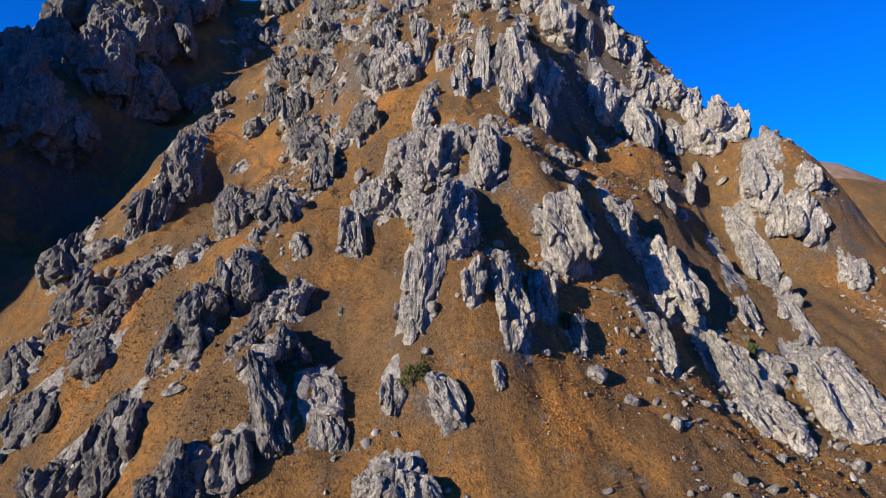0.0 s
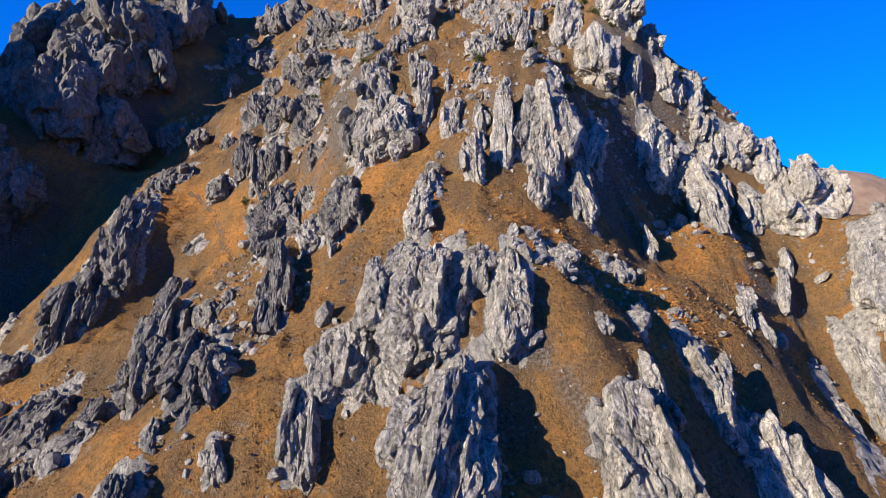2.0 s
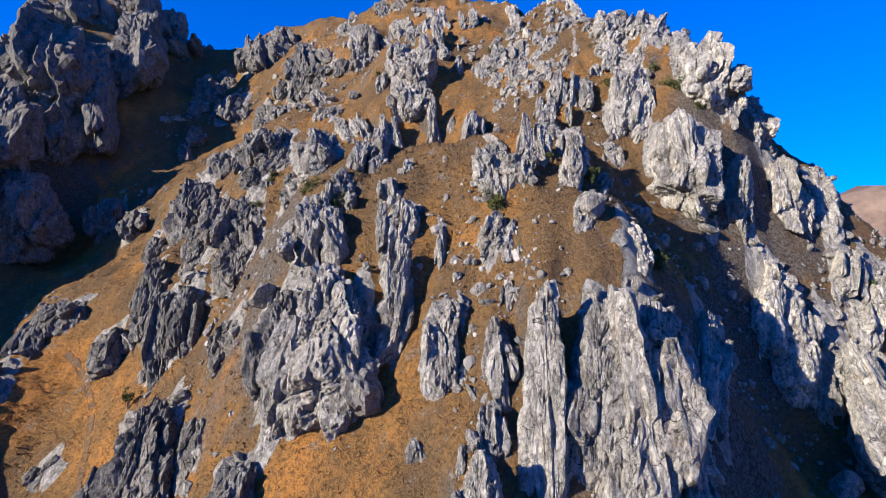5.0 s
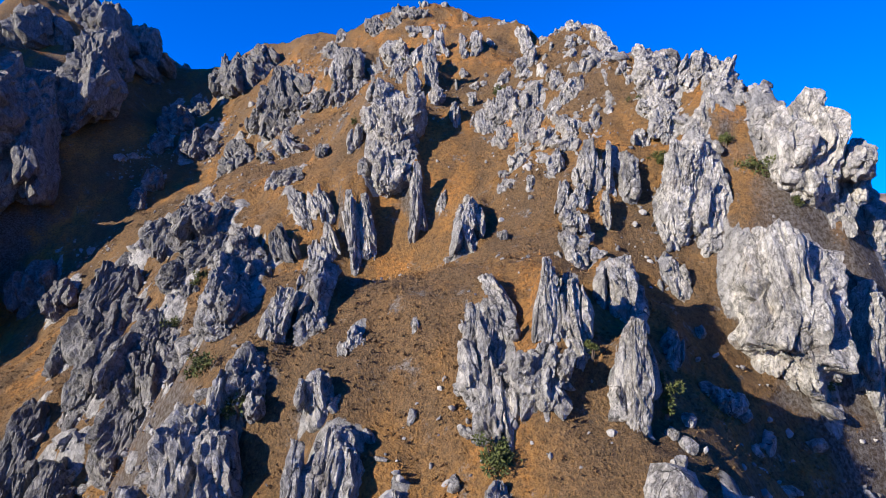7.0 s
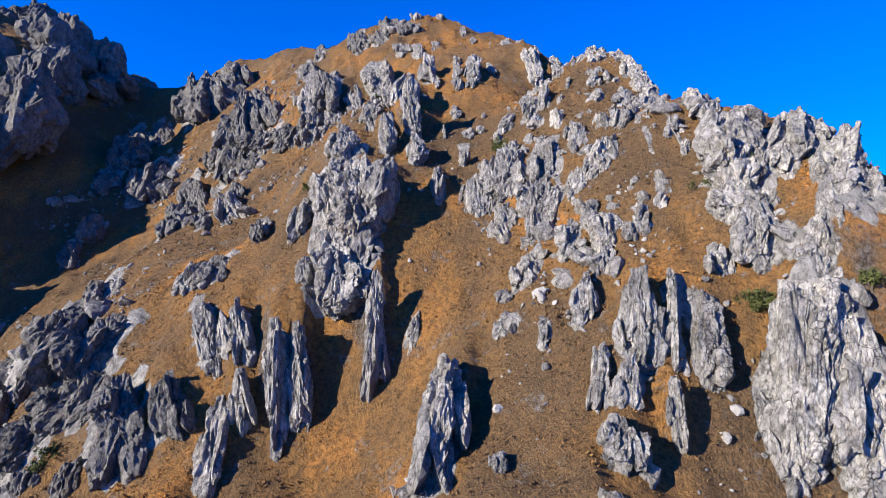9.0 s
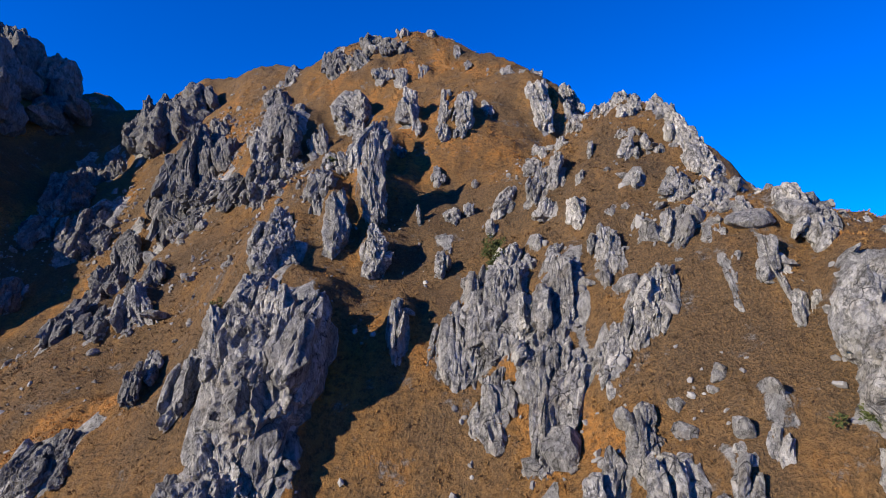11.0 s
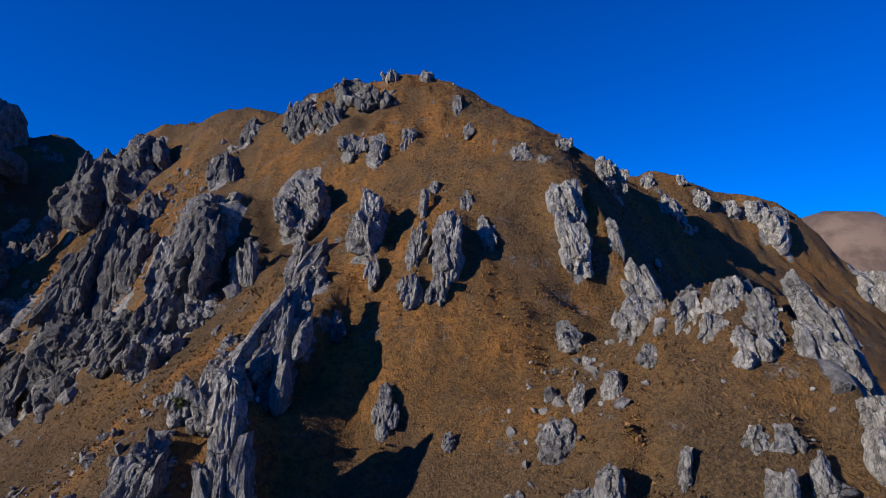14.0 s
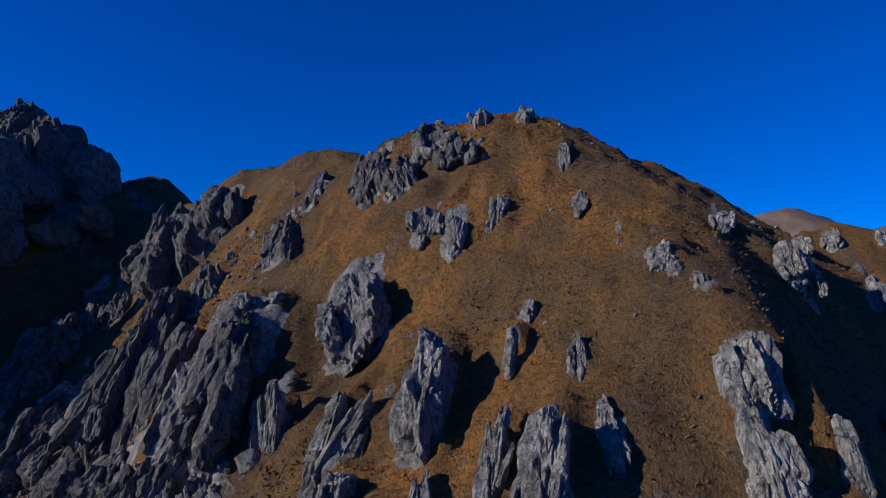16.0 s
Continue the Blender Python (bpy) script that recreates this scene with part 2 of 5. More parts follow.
slab((-5.2, 35.5, 47.2), (-6.6, 39.8, 51.2), 3.1, 5)
boulder((-34.8, 57.8, 50.4), (-35.8, 60.2, 52.3), 1.9, 4)
outcrop((-4.3, 35.4, 46.8), (-4.4, 36.7, 48.8), 1.2, 4)
outcrop((-34.8, 52.6, 47.6), (-38.6, 59.6, 50.6), 3.1, 4)
slab((-30.1, 46.1, 45.1), (-31.5, 50.4, 48), 4, 4)
outcrop((52.4, 61.6, 54), (54.3, 63.8, 57.6), 3.3, 4)
boulder((43.4, 79.9, 68.2), (44.8, 82.5, 71.8), 1.7, 4)
boulder((6.2, 36.4, 50.2), (6, 37.2, 52.1), 1.1, 4)
outcrop((3.1, 66.5, 74.9), (3.3, 69.9, 78.9), 3, 5)
pale_boulder((2.4, 63.9, 72.7), (2.8, 65.9, 76.4), 2.8, 5)
slab((0.5, 59.3, 68.2), (1.6, 63.6, 72.9), 3.9, 5)
pinnacle((-22.9, 101.2, 82.1), (-23.4, 105.7, 90), 3.5, 5)
pinnacle((-33.8, 88.2, 68.8), (-36.5, 99.7, 79.4), 6.6, 5)
pinnacle((7.3, 68.2, 77.6), (7.1, 69.6, 82.3), 2.2, 5)
pinnacle((12.8, 68.1, 75.3), (13.2, 69.2, 79.1), 2.2, 4)
outcrop((40.1, 87.3, 75.8), (41.5, 92.1, 82.6), 2.8, 4)
pale_boulder((9.1, 59.1, 72.5), (9.3, 60.1, 73.7), 1.2, 4)
pinnacle((6.7, 57.2, 70.6), (7, 58.1, 72.1), 3.2, 4)
slab((12.1, 57.6, 70.2), (11.6, 60.3, 72.3), 3.7, 5)
outcrop((-7.6, 70.7, 72), (-8.4, 75, 74.6), 2.3, 4)
pinnacle((-16.1, 68.9, 64.9), (-17.8, 72.2, 67.4), 2.5, 4)
pinnacle((-9.7, 64.1, 67.2), (-10.5, 66.8, 69.5), 1.3, 4)
outcrop((43.4, 85.9, 73.9), (45.6, 89.9, 79.6), 3.2, 4)
outcrop((48.9, 88.9, 77.4), (53.9, 96.3, 83.1), 4, 4)
slab((19, 65, 68.8), (19, 66.8, 70.8), 2.9, 4)
slab((-24.5, 78.3, 64.9), (-25.4, 85.4, 69.3), 2.7, 5)
boulder((-5.2, 67.2, 71.4), (-5.5, 68.3, 73), 0.6, 3)
pale_boulder((15, 64.9, 70.9), (15.1, 65.4, 72), 1.1, 3)
pinnacle((-3.4, 78.9, 81.4), (-4.9, 84.5, 89.1), 3.9, 5)
pinnacle((5.7, 75.4, 82.8), (6.1, 78.5, 88.1), 2.8, 5)
pinnacle((-2.7, 85.1, 89.1), (-3.2, 87.4, 94.3), 4.3, 5)
outcrop((-13.2, 99.1, 87.5), (-15.5, 109, 97), 5.8, 6)
pale_boulder((-3.2, 76.5, 79.3), (-3.5, 78, 81.7), 1.7, 4)
pinnacle((2.7, 82.3, 88.5), (3.3, 85.6, 94.6), 2.6, 5)
outcrop((33, 89.6, 79.9), (34.3, 94.1, 89.5), 5.3, 6)
outcrop((9.4, 83.9, 93.8), (9.7, 89.4, 98.4), 2.2, 5)
outcrop((-23.7, 112.4, 91.7), (-27, 123.4, 100.2), 5.6, 5)
boulder((0.2, 75.5, 80.4), (0.1, 76.1, 81.5), 0.8, 4)
slab((36, 88.2, 76.7), (36.6, 91.1, 81.8), 4.3, 5)
boulder((26.4, 94.4, 93.7), (28, 97.6, 103.3), 7, 6)
pinnacle((33.5, 99.9, 102.7), (35.8, 104.2, 109.4), 2.7, 5)
pinnacle((-23.9, 123.9, 100.1), (-25.7, 128.5, 104.6), 3.9, 4)
boulder((-3.6, 91.6, 96.9), (-4.9, 96, 100.9), 3.6, 6)
pinnacle((11.7, 85.8, 96.4), (12.2, 88.2, 100.9), 1.2, 5)
pinnacle((13, 85.7, 96.5), (13.3, 88.9, 100.2), 1.6, 5)
pinnacle((16.6, 90.8, 97.3), (16.9, 93.4, 100.7), 2.3, 5)
pinnacle((14.3, 83.6, 95.1), (15.3, 86.2, 97.5), 1.5, 5)
pinnacle((11.1, 84, 94.8), (11.5, 85.2, 97.3), 2.6, 5)
outcrop((8.8, 86.3, 95.7), (8.9, 91.4, 99.1), 0.8, 5)
outcrop((9.5, 85.9, 95.7), (9.8, 87.9, 97.8), 0.6, 4)
outcrop((10.4, 88.3, 97.6), (9.4, 91.7, 99.9), 1.1, 4)
outcrop((-41.7, 134.4, 92.4), (-44.1, 138.6, 96.8), 4, 4)
outcrop((-19.8, 110.3, 93.1), (-20.4, 113.6, 97.1), 3.2, 4)
outcrop((-29.6, 116.5, 88.8), (-32.7, 123.2, 92.1), 3, 4)
outcrop((-15.6, 103.8, 90.7), (-16.2, 106.2, 93.9), 1.9, 4)
pinnacle((-1.6, 87.6, 93.4), (-1.3, 88.6, 96.7), 2.3, 5)
pinnacle((-0.7, 89.6, 96.3), (-0.4, 91, 99.1), 1.6, 5)
outcrop((0.9, 89.8, 96.7), (0.8, 94.1, 100.6), 2, 5)
pinnacle((2.2, 86.5, 93.4), (2.1, 87.3, 95.7), 2, 4)
outcrop((3.3, 88.4, 95.6), (3.2, 89.6, 97.4), 1.1, 4)
outcrop((22.1, 97.4, 97.7), (21.8, 98.6, 100.3), 1.7, 4)
slab((-19.1, 103.5, 87.8), (-17.5, 106.9, 93.5), 4.8, 5)
outcrop((-6.1, 92.3, 94.3), (-7.3, 96, 95.7), 2.3, 5)
boulder((10.9, 94.7, 99.7), (10.8, 95.7, 100.6), 0.6, 3)
slab((15.3, 95.1, 99.8), (15.2, 97.1, 101.7), 2.6, 5)
pinnacle((3.1, 117.2, 110.4), (3.1, 121.6, 117), 5.4, 6)
pinnacle((-1.5, 118.3, 110.5), (-1, 120.4, 113.8), 1.8, 5)
pinnacle((8.5, 119.4, 112.9), (8.6, 120.9, 116.4), 1.2, 4)
outcrop((10.5, 118.8, 112.1), (10.9, 121.5, 115.3), 1, 4)
outcrop((12.2, 118.4, 111.8), (12.7, 120.9, 115.1), 1.5, 4)
outcrop((18.7, 116, 114.1), (20.1, 118.2, 117.5), 1.7, 5)
outcrop((20.2, 115.7, 114.9), (20.9, 118.3, 117.9), 1.1, 5)
outcrop((17.7, 115, 112.8), (18.3, 116.8, 115.3), 1.2, 4)
slab((15.8, 115.6, 111.9), (17.2, 116.8, 114.3), 2, 4)
outcrop((24.3, 115, 116.7), (25.2, 118.3, 119.6), 1.3, 5)
slab((23, 115.4, 116.2), (23.4, 117.4, 118.7), 1.1, 4)
outcrop((24.3, 113.6, 115.4), (24.9, 115, 117.2), 0.8, 4)
outcrop((27, 117, 118.9), (28.4, 119.5, 120.8), 1.6, 4)
outcrop((-18.9, 134.4, 111.1), (-20.5, 140.3, 114), 3.1, 4)
outcrop((-14.9, 132.7, 111.8), (-16.3, 136.6, 114), 1.5, 4)
pinnacle((-12, 133, 112.6), (-14, 137, 116.1), 2.1, 4)
outcrop((-25.4, 154.9, 115.1), (-29.1, 162.2, 120.4), 2.6, 5)
outcrop((-5.4, 123.2, 111.3), (-6.8, 126, 112.5), 1, 4)
outcrop((-13.7, 138.7, 115.4), (-15, 141.8, 117.6), 1.7, 4)
outcrop((-45.4, 166.2, 118.7), (-46.4, 170.1, 122.8), 4.3, 4)
pale_boulder((25.3, 114.3, 116.4), (25.4, 114.6, 117.2), 0.7, 4)
pinnacle((6.1, 129.9, 120.3), (5.2, 132.3, 126.9), 1.9, 5)
outcrop((16.6, 128.7, 121.4), (17.3, 130.6, 124.1), 1.8, 5)
pinnacle((17.8, 129, 122.5), (18.2, 130.1, 125.2), 1.2, 4)
outcrop((26.3, 130.7, 126.2), (26.8, 137.4, 130.8), 1.5, 5)
outcrop((25.7, 126.2, 123.3), (25.5, 129.8, 127.3), 1.5, 5)
outcrop((22.3, 134.6, 128.3), (23, 136.9, 129.9), 1.4, 5)
boulder((20.1, 129.4, 124.5), (20.3, 129.7, 125.7), 0.5, 4)
outcrop((21.9, 127.5, 124.1), (22.3, 128.4, 125.7), 1.1, 4)
boulder((19, 127, 122.1), (19.1, 127.4, 123.5), 0.8, 4)
boulder((21.5, 124.7, 121.9), (21.7, 125.1, 123.2), 1.1, 4)
outcrop((20.7, 136.4, 127.5), (21.1, 138.4, 128.9), 1.5, 4)
slab((16.9, 133, 123.8), (17.2, 133.9, 125.1), 1.6, 4)
outcrop((11.4, 131, 120.3), (11.1, 132, 121.3), 1, 4)
outcrop((12.4, 131.2, 120.6), (12.3, 132.5, 121.8), 0.7, 4)
slab((14.2, 130.4, 120.8), (15.6, 132.3, 123.2), 1.4, 5)
pinnacle((9, 130.5, 120.1), (8.8, 131, 121.8), 0.3, 3)
pinnacle((62.8, 176.3, 119.5), (64.4, 181.2, 125.2), 4.6, 4)
boulder((24.1, 127.4, 124.4), (24.1, 127.8, 125.2), 0.5, 4)
outcrop((2.5, 146.8, 128.2), (2.8, 153.5, 132.2), 1.7, 5)
outcrop((3.7, 141.9, 126.3), (3.1, 145.6, 128.7), 2.8, 5)
outcrop((5.4, 143.2, 127.3), (5.1, 145.7, 129.5), 1.4, 4)
pinnacle((6.8, 147.9, 130.7), (6.3, 152.5, 135.8), 2.4, 5)
pinnacle((12.2, 144.8, 130), (12.3, 147.5, 133.8), 2, 5)
outcrop((12, 142.7, 128.3), (11.7, 144.4, 130.2), 1.2, 4)
outcrop((10.3, 142.8, 128.4), (10.3, 144.4, 130.2), 1.1, 4)
outcrop((10.2, 145.5, 130.3), (10.5, 148.4, 133.3), 1.1, 4)
outcrop((13.5, 150.2, 133.4), (13.1, 152.9, 135.5), 1, 4)
slab((14.6, 147.2, 131.5), (14.2, 149.4, 133.5), 1.2, 4)
boulder((10.5, 155.2, 134.9), (10.6, 156.9, 137), 1.1, 4)
boulder((10.1, 151.8, 133.7), (10.1, 153.1, 135.9), 0.8, 4)
outcrop((19.9, 149.7, 133.2), (19.8, 151.5, 136.5), 2.5, 5)
outcrop((20.4, 146.8, 129.9), (19.3, 148.9, 134), 1.9, 5)
pinnacle((23, 148.2, 129.8), (22.4, 149.7, 134), 1, 4)
outcrop((24.3, 146.2, 127.4), (23, 147.5, 131), 1.6, 5)
pale_boulder((17.4, 156.9, 137.8), (17.6, 158, 140), 2, 5)
pinnacle((-2.9, 152.5, 128.1), (-3.4, 154, 132.2), 1.5, 4)
outcrop((-32.1, 185.5, 139.1), (-36.4, 193.5, 147.6), 7.1, 4)
outcrop((-19.9, 154.5, 119.6), (-24.2, 163.1, 122.9), 3.6, 5)
outcrop((-12.3, 150.9, 122.5), (-11.7, 153.3, 126.7), 3.5, 5)
outcrop((2.2, 164.7, 139.7), (1.4, 167.9, 142.9), 2.5, 4)
outcrop((4.7, 163.2, 139), (3.8, 167.3, 142.3), 1.9, 4)
outcrop((-6, 174.3, 143.3), (-7.8, 180.6, 149.9), 3.4, 4)
outcrop((-1.9, 171.1, 143.5), (-3.6, 176.1, 148), 2.7, 4)
outcrop((1.8, 173, 146.2), (1.1, 176.1, 149.2), 2.2, 4)
outcrop((3.6, 173.5, 146.6), (3.2, 175.7, 148.8), 2.2, 3)
outcrop((-13.4, 177.1, 143.1), (-15, 183, 148.4), 2.3, 4)
outcrop((9, 172.5, 145.4), (8.6, 175.5, 148.7), 0.9, 3)
outcrop((11.5, 172.5, 145.7), (11.4, 175, 148.9), 1, 3)
outcrop((7, 165.1, 140.5), (7.2, 169.3, 143.8), 1.3, 4)
slab((12.9, 164.9, 141.7), (13.1, 167.4, 143.8), 1, 3)
slab((7.8, 144.8, 129.2), (7.7, 146.7, 131.2), 0.9, 4)
outcrop((33.9, 172.1, 134.4), (34.9, 176.9, 137.3), 2.5, 4)
outcrop((25.2, 145.9, 126.6), (26.3, 148.3, 128), 1.4, 4)
outcrop((21.9, 142, 127.4), (22.4, 143.3, 128.3), 0.9, 4)
boulder((21, 141.7, 127.5), (21.3, 142.5, 128.2), 0.5, 3)
outcrop((21.9, 136.2, 128.4), (22.4, 137.3, 129.1), 0.8, 4)
boulder((-2.8, 147.6, 125.2), (-3.1, 148.3, 126.2), 1, 3)
outcrop((18.8, 153.3, 136.8), (18.6, 155.2, 138.5), 0.9, 4)
outcrop((26.6, 165, 136.5), (26.6, 166.8, 139.7), 1.4, 4)
outcrop((21.7, 165, 140.4), (22.1, 167, 141.8), 1.5, 4)
buttress((-68.5, 107.9, 77.7), (-73.4, 118.7, 99), 12.5, 5)
buttress((-65.5, 126.3, 94.1), (-68.5, 134.9, 112.2), 13.5, 5)
buttress((-60.7, 146.9, 109), (-65.1, 160.9, 127.9), 11.5, 5)
buttress((-79.7, 137.8, 98.1), (-81.8, 141.8, 109.7), 8, 5)
buttress((-74.1, 115.1, 91.1), (-80.8, 125.7, 105), 8.9, 5)
buttress((-64.4, 111.6, 76.4), (-66, 116.5, 89.3), 11.9, 5)
buttress((-64.3, 135.1, 99.1), (-67.5, 142.2, 120.2), 11.1, 5)
buttress((-58.4, 148.2, 108.5), (-64.4, 162.8, 134), 11.5, 5)
buttress((-64.6, 147.8, 115.1), (-70.3, 159.4, 134.6), 17.1, 5)
buttress((-62.3, 126.2, 91.5), (-68.1, 134.6, 111.4), 8.3, 5)
buttress((-55.9, 161.6, 123.6), (-61, 172.9, 142.6), 11.5, 5)
buttress((-58.5, 132.2, 89.2), (-60.4, 137.2, 103.7), 11.8, 5)
pinnacle((-42.6, 157.5, 111.1), (-42.5, 160.3, 115), 3.6, 4)
outcrop((-5.5, 121.2, 110.5), (-6.2, 123.5, 112.2), 1, 4)
pinnacle((2.5, 114, 106), (1.7, 116.2, 110.7), 5.1, 6)
pinnacle((5.3, 109.9, 101.7), (4.9, 112.5, 109), 1.6, 5)
pinnacle((7.3, 111.1, 103.8), (7.5, 112.3, 106.1), 0.9, 4)
pinnacle((-4.2, 111.4, 102.7), (-6.8, 115, 106.7), 2.3, 5)
pinnacle((-2.7, 111.5, 103.3), (-4.5, 114.5, 107.1), 2, 5)
pinnacle((-1.7, 108.7, 100), (-2.5, 110.1, 103.6), 1.4, 4)
pinnacle((0.1, 108.3, 99.3), (-0.7, 111.2, 106.7), 1.6, 5)
pinnacle((1.3, 108.8, 99.9), (0.6, 111.2, 106.5), 1.4, 5)
pinnacle((-5.1, 108.5, 99.7), (-6.6, 110.1, 102.9), 2.2, 4)
boulder((-7.5, 107.2, 98.3), (-9.8, 110.9, 102.7), 3.6, 5)
outcrop((-17.6, 115.7, 100.5), (-19.5, 122.7, 105.5), 3.4, 5)
outcrop((-13.4, 112.5, 101), (-13.1, 116.9, 105.6), 4.2, 5)
outcrop((-15.5, 110.1, 97.1), (-14.3, 111.4, 100.2), 3.3, 5)
outcrop((-27.2, 124.1, 97.4), (-27.3, 127.7, 101.4), 3.7, 4)
slab((-13.1, 110.6, 99.1), (-11.9, 113.1, 102.8), 4, 5)
outcrop((-20.3, 124.5, 104.2), (-21.5, 128.6, 106.8), 3.3, 4)
outcrop((-9.4, 117.5, 106.5), (-10, 120.9, 108.8), 1.6, 4)
slab((-7.8, 117.8, 107.3), (-8.1, 121.2, 109.3), 2.9, 5)
pinnacle((-10.3, 106.5, 96.9), (-10.4, 107.9, 98.7), 1.7, 4)
outcrop((-12.9, 107.6, 96.5), (-13.5, 108.8, 98), 1.8, 4)
outcrop((-2.4, 106, 97.7), (-3.5, 110.1, 102), 1.7, 4)
pinnacle((8.9, 100.3, 100.6), (9.6, 105.5, 105.1), 2.4, 5)
outcrop((13, 116.1, 110.5), (13.3, 118.9, 113.6), 1.9, 4)
outcrop((15.2, 113.8, 109.9), (16.3, 118.5, 115.1), 2.2, 5)
outcrop((17.7, 111.4, 111.2), (18.4, 113.8, 113.1), 1.3, 4)
outcrop((16.1, 109.8, 109.6), (17, 112.4, 111.4), 1.6, 4)
outcrop((18.1, 108.8, 109.6), (18.7, 111.4, 112.1), 1.9, 5)
outcrop((19.7, 108.5, 109.9), (20.5, 110.8, 112.6), 1.6, 4)
boulder((21.3, 109.8, 111.7), (22, 111.4, 113.9), 1.1, 4)
pinnacle((24.9, 109.3, 113.2), (26.6, 112.8, 118.8), 3.4, 5)
slab((24.8, 107.5, 111.3), (25.7, 109.9, 114.4), 3.5, 5)
outcrop((27.7, 108.9, 114.2), (29.4, 111.9, 118), 1.8, 4)
outcrop((27.4, 104.5, 110.6), (28.2, 106.3, 113.6), 1.8, 4)
outcrop((28.8, 105, 111.6), (30.1, 106.8, 113.7), 1.6, 4)
outcrop((29.1, 104.5, 111), (30.7, 106.6, 114.3), 1.1, 4)
slab((24.6, 105.5, 109.1), (25.9, 107.8, 112.6), 3.3, 5)
pinnacle((26.5, 104.2, 108.9), (26.7, 104.6, 111.5), 1.5, 4)
outcrop((14, 110.1, 107.6), (14.2, 112.4, 109.4), 1.9, 4)
outcrop((17.1, 106.9, 108), (18.1, 108.5, 110), 1.4, 4)
outcrop((15.6, 104.7, 106.5), (16.5, 106.8, 108.9), 1.1, 4)
pinnacle((17.6, 102.5, 104.7), (18.4, 104.8, 108.9), 2, 5)
outcrop((16.6, 100.9, 103.3), (17.1, 102.2, 105.6), 1.2, 4)
pinnacle((19, 102.4, 104.6), (20, 105, 109.3), 1, 5)
pinnacle((18.3, 99.8, 102.4), (18.5, 101, 105.1), 0.7, 4)
boulder((20.6, 102.2, 104.3), (21.1, 104.2, 108.3), 2.1, 5)
pinnacle((25.4, 103.2, 107), (26.3, 104, 109.7), 1.5, 4)
outcrop((22.6, 99.7, 101), (22.2, 101.8, 104.4), 1.3, 4)
boulder((24.6, 99.4, 100.7), (25.6, 99.9, 102.8), 1.8, 4)
boulder((14, 104.8, 105.3), (14.2, 106, 106.7), 1, 4)
slab((12.5, 107.2, 105.2), (12.7, 108.2, 106.4), 1.8, 4)
outcrop((15.4, 101.3, 103.4), (16.5, 103.3, 106.3), 0.9, 4)
outcrop((15.8, 98.8, 101.9), (16.1, 99.8, 103.7), 1.7, 4)
pinnacle((22.4, 105.6, 108.3), (22.8, 106.5, 110.2), 1.4, 4)
outcrop((4.4, 136.4, 124.7), (5, 141.9, 129.8), 2.5, 5)
boulder((4.2, 126.8, 118.4), (3.5, 129.6, 122.6), 1.9, 5)
pinnacle((1.8, 131.4, 121.8), (2, 133.4, 124.6), 2.1, 5)
pinnacle((6.7, 125.3, 117.1), (6.3, 127.4, 119.8), 1.8, 5)
pinnacle((10.7, 125.3, 117.1), (10.5, 126.7, 118.5), 1, 4)
boulder((13.7, 128.3, 119.5), (13.7, 129, 120.5), 0.8, 4)
boulder((18.2, 124.1, 119.7), (18.4, 125.2, 121.7), 1.7, 4)
slab((16.8, 126.5, 120.4), (17, 127.4, 121.6), 1.6, 4)
pinnacle((18.8, 120.7, 117.5), (19.1, 122.2, 120.1), 1.5, 4)
outcrop((14.3, 122.7, 116.5), (14.9, 125.2, 118.6), 2.2, 5)
outcrop((16.5, 121.2, 116.6), (17.1, 123.2, 118.9), 1.8, 5)
outcrop((12.3, 123.5, 116.1), (12.5, 124.8, 117.1), 1.2, 4)
boulder((16, 124.2, 118.4), (16, 124.5, 119.4), 0.7, 4)
slab((19.9, 123.2, 119.9), (20, 123.7, 120.9), 1.2, 4)
boulder((20.5, 121.6, 119.3), (20.7, 121.9, 120.3), 0.3, 3)
boulder((20.4, 120.2, 118.2), (20.5, 120.5, 119.2), 0.4, 3)
slab((23.2, 122.5, 121.1), (23.9, 124.1, 122.9), 2, 5)
outcrop((22, 119.4, 118.6), (23, 121.3, 120.9), 1.6, 5)
slab((24.1, 120.8, 120.3), (25.3, 123.2, 122.2), 2.1, 5)
outcrop((23.3, 118.5, 118.5), (24, 119.8, 120.1), 1.2, 4)
outcrop((25, 119.1, 119.6), (25.5, 120.8, 121.3), 0.8, 4)
pinnacle((65.2, 173.8, 116.1), (68.9, 180.3, 121.6), 3.5, 4)
pinnacle((0.1, 128, 118), (-0.2, 130.1, 121.1), 2.9, 5)
pinnacle((1.5, 123.7, 116), (0.9, 126.7, 119.6), 3.2, 5)
outcrop((-26.7, 151.8, 112.1), (-30.1, 160.1, 116.3), 4.1, 5)
outcrop((-12.7, 134, 113.2), (-15.9, 139.5, 115.8), 1.8, 4)
outcrop((-44.5, 183.7, 129.8), (-47.9, 188.5, 133.8), 3.5, 4)
outcrop((2.1, 130.1, 120.7), (1.8, 131.5, 122.5), 1.1, 4)
outcrop((26.6, 52.1, 51.6), (26, 58.7, 60.2), 5.8, 5)
slab((43.4, 63.6, 54.5), (45.7, 74.1, 63.7), 3.4, 5)
slab((40.1, 52.7, 48.6), (42.8, 60.5, 54), 2.7, 4)
slab((21.9, 44.6, 49.3), (21, 48.4, 54), 2.6, 5)
pinnacle((4.9, 40.2, 55.7), (5.5, 41.5, 59.3), 1.7, 4)
pinnacle((7.6, 39.2, 53.3), (8.2, 44.9, 59.7), 2.8, 5)
pinnacle((14.8, 48.4, 57.3), (14, 51.4, 64.9), 5.2, 5)
outcrop((13.7, 42.4, 51.5), (13.9, 45.3, 54.5), 1.4, 4)
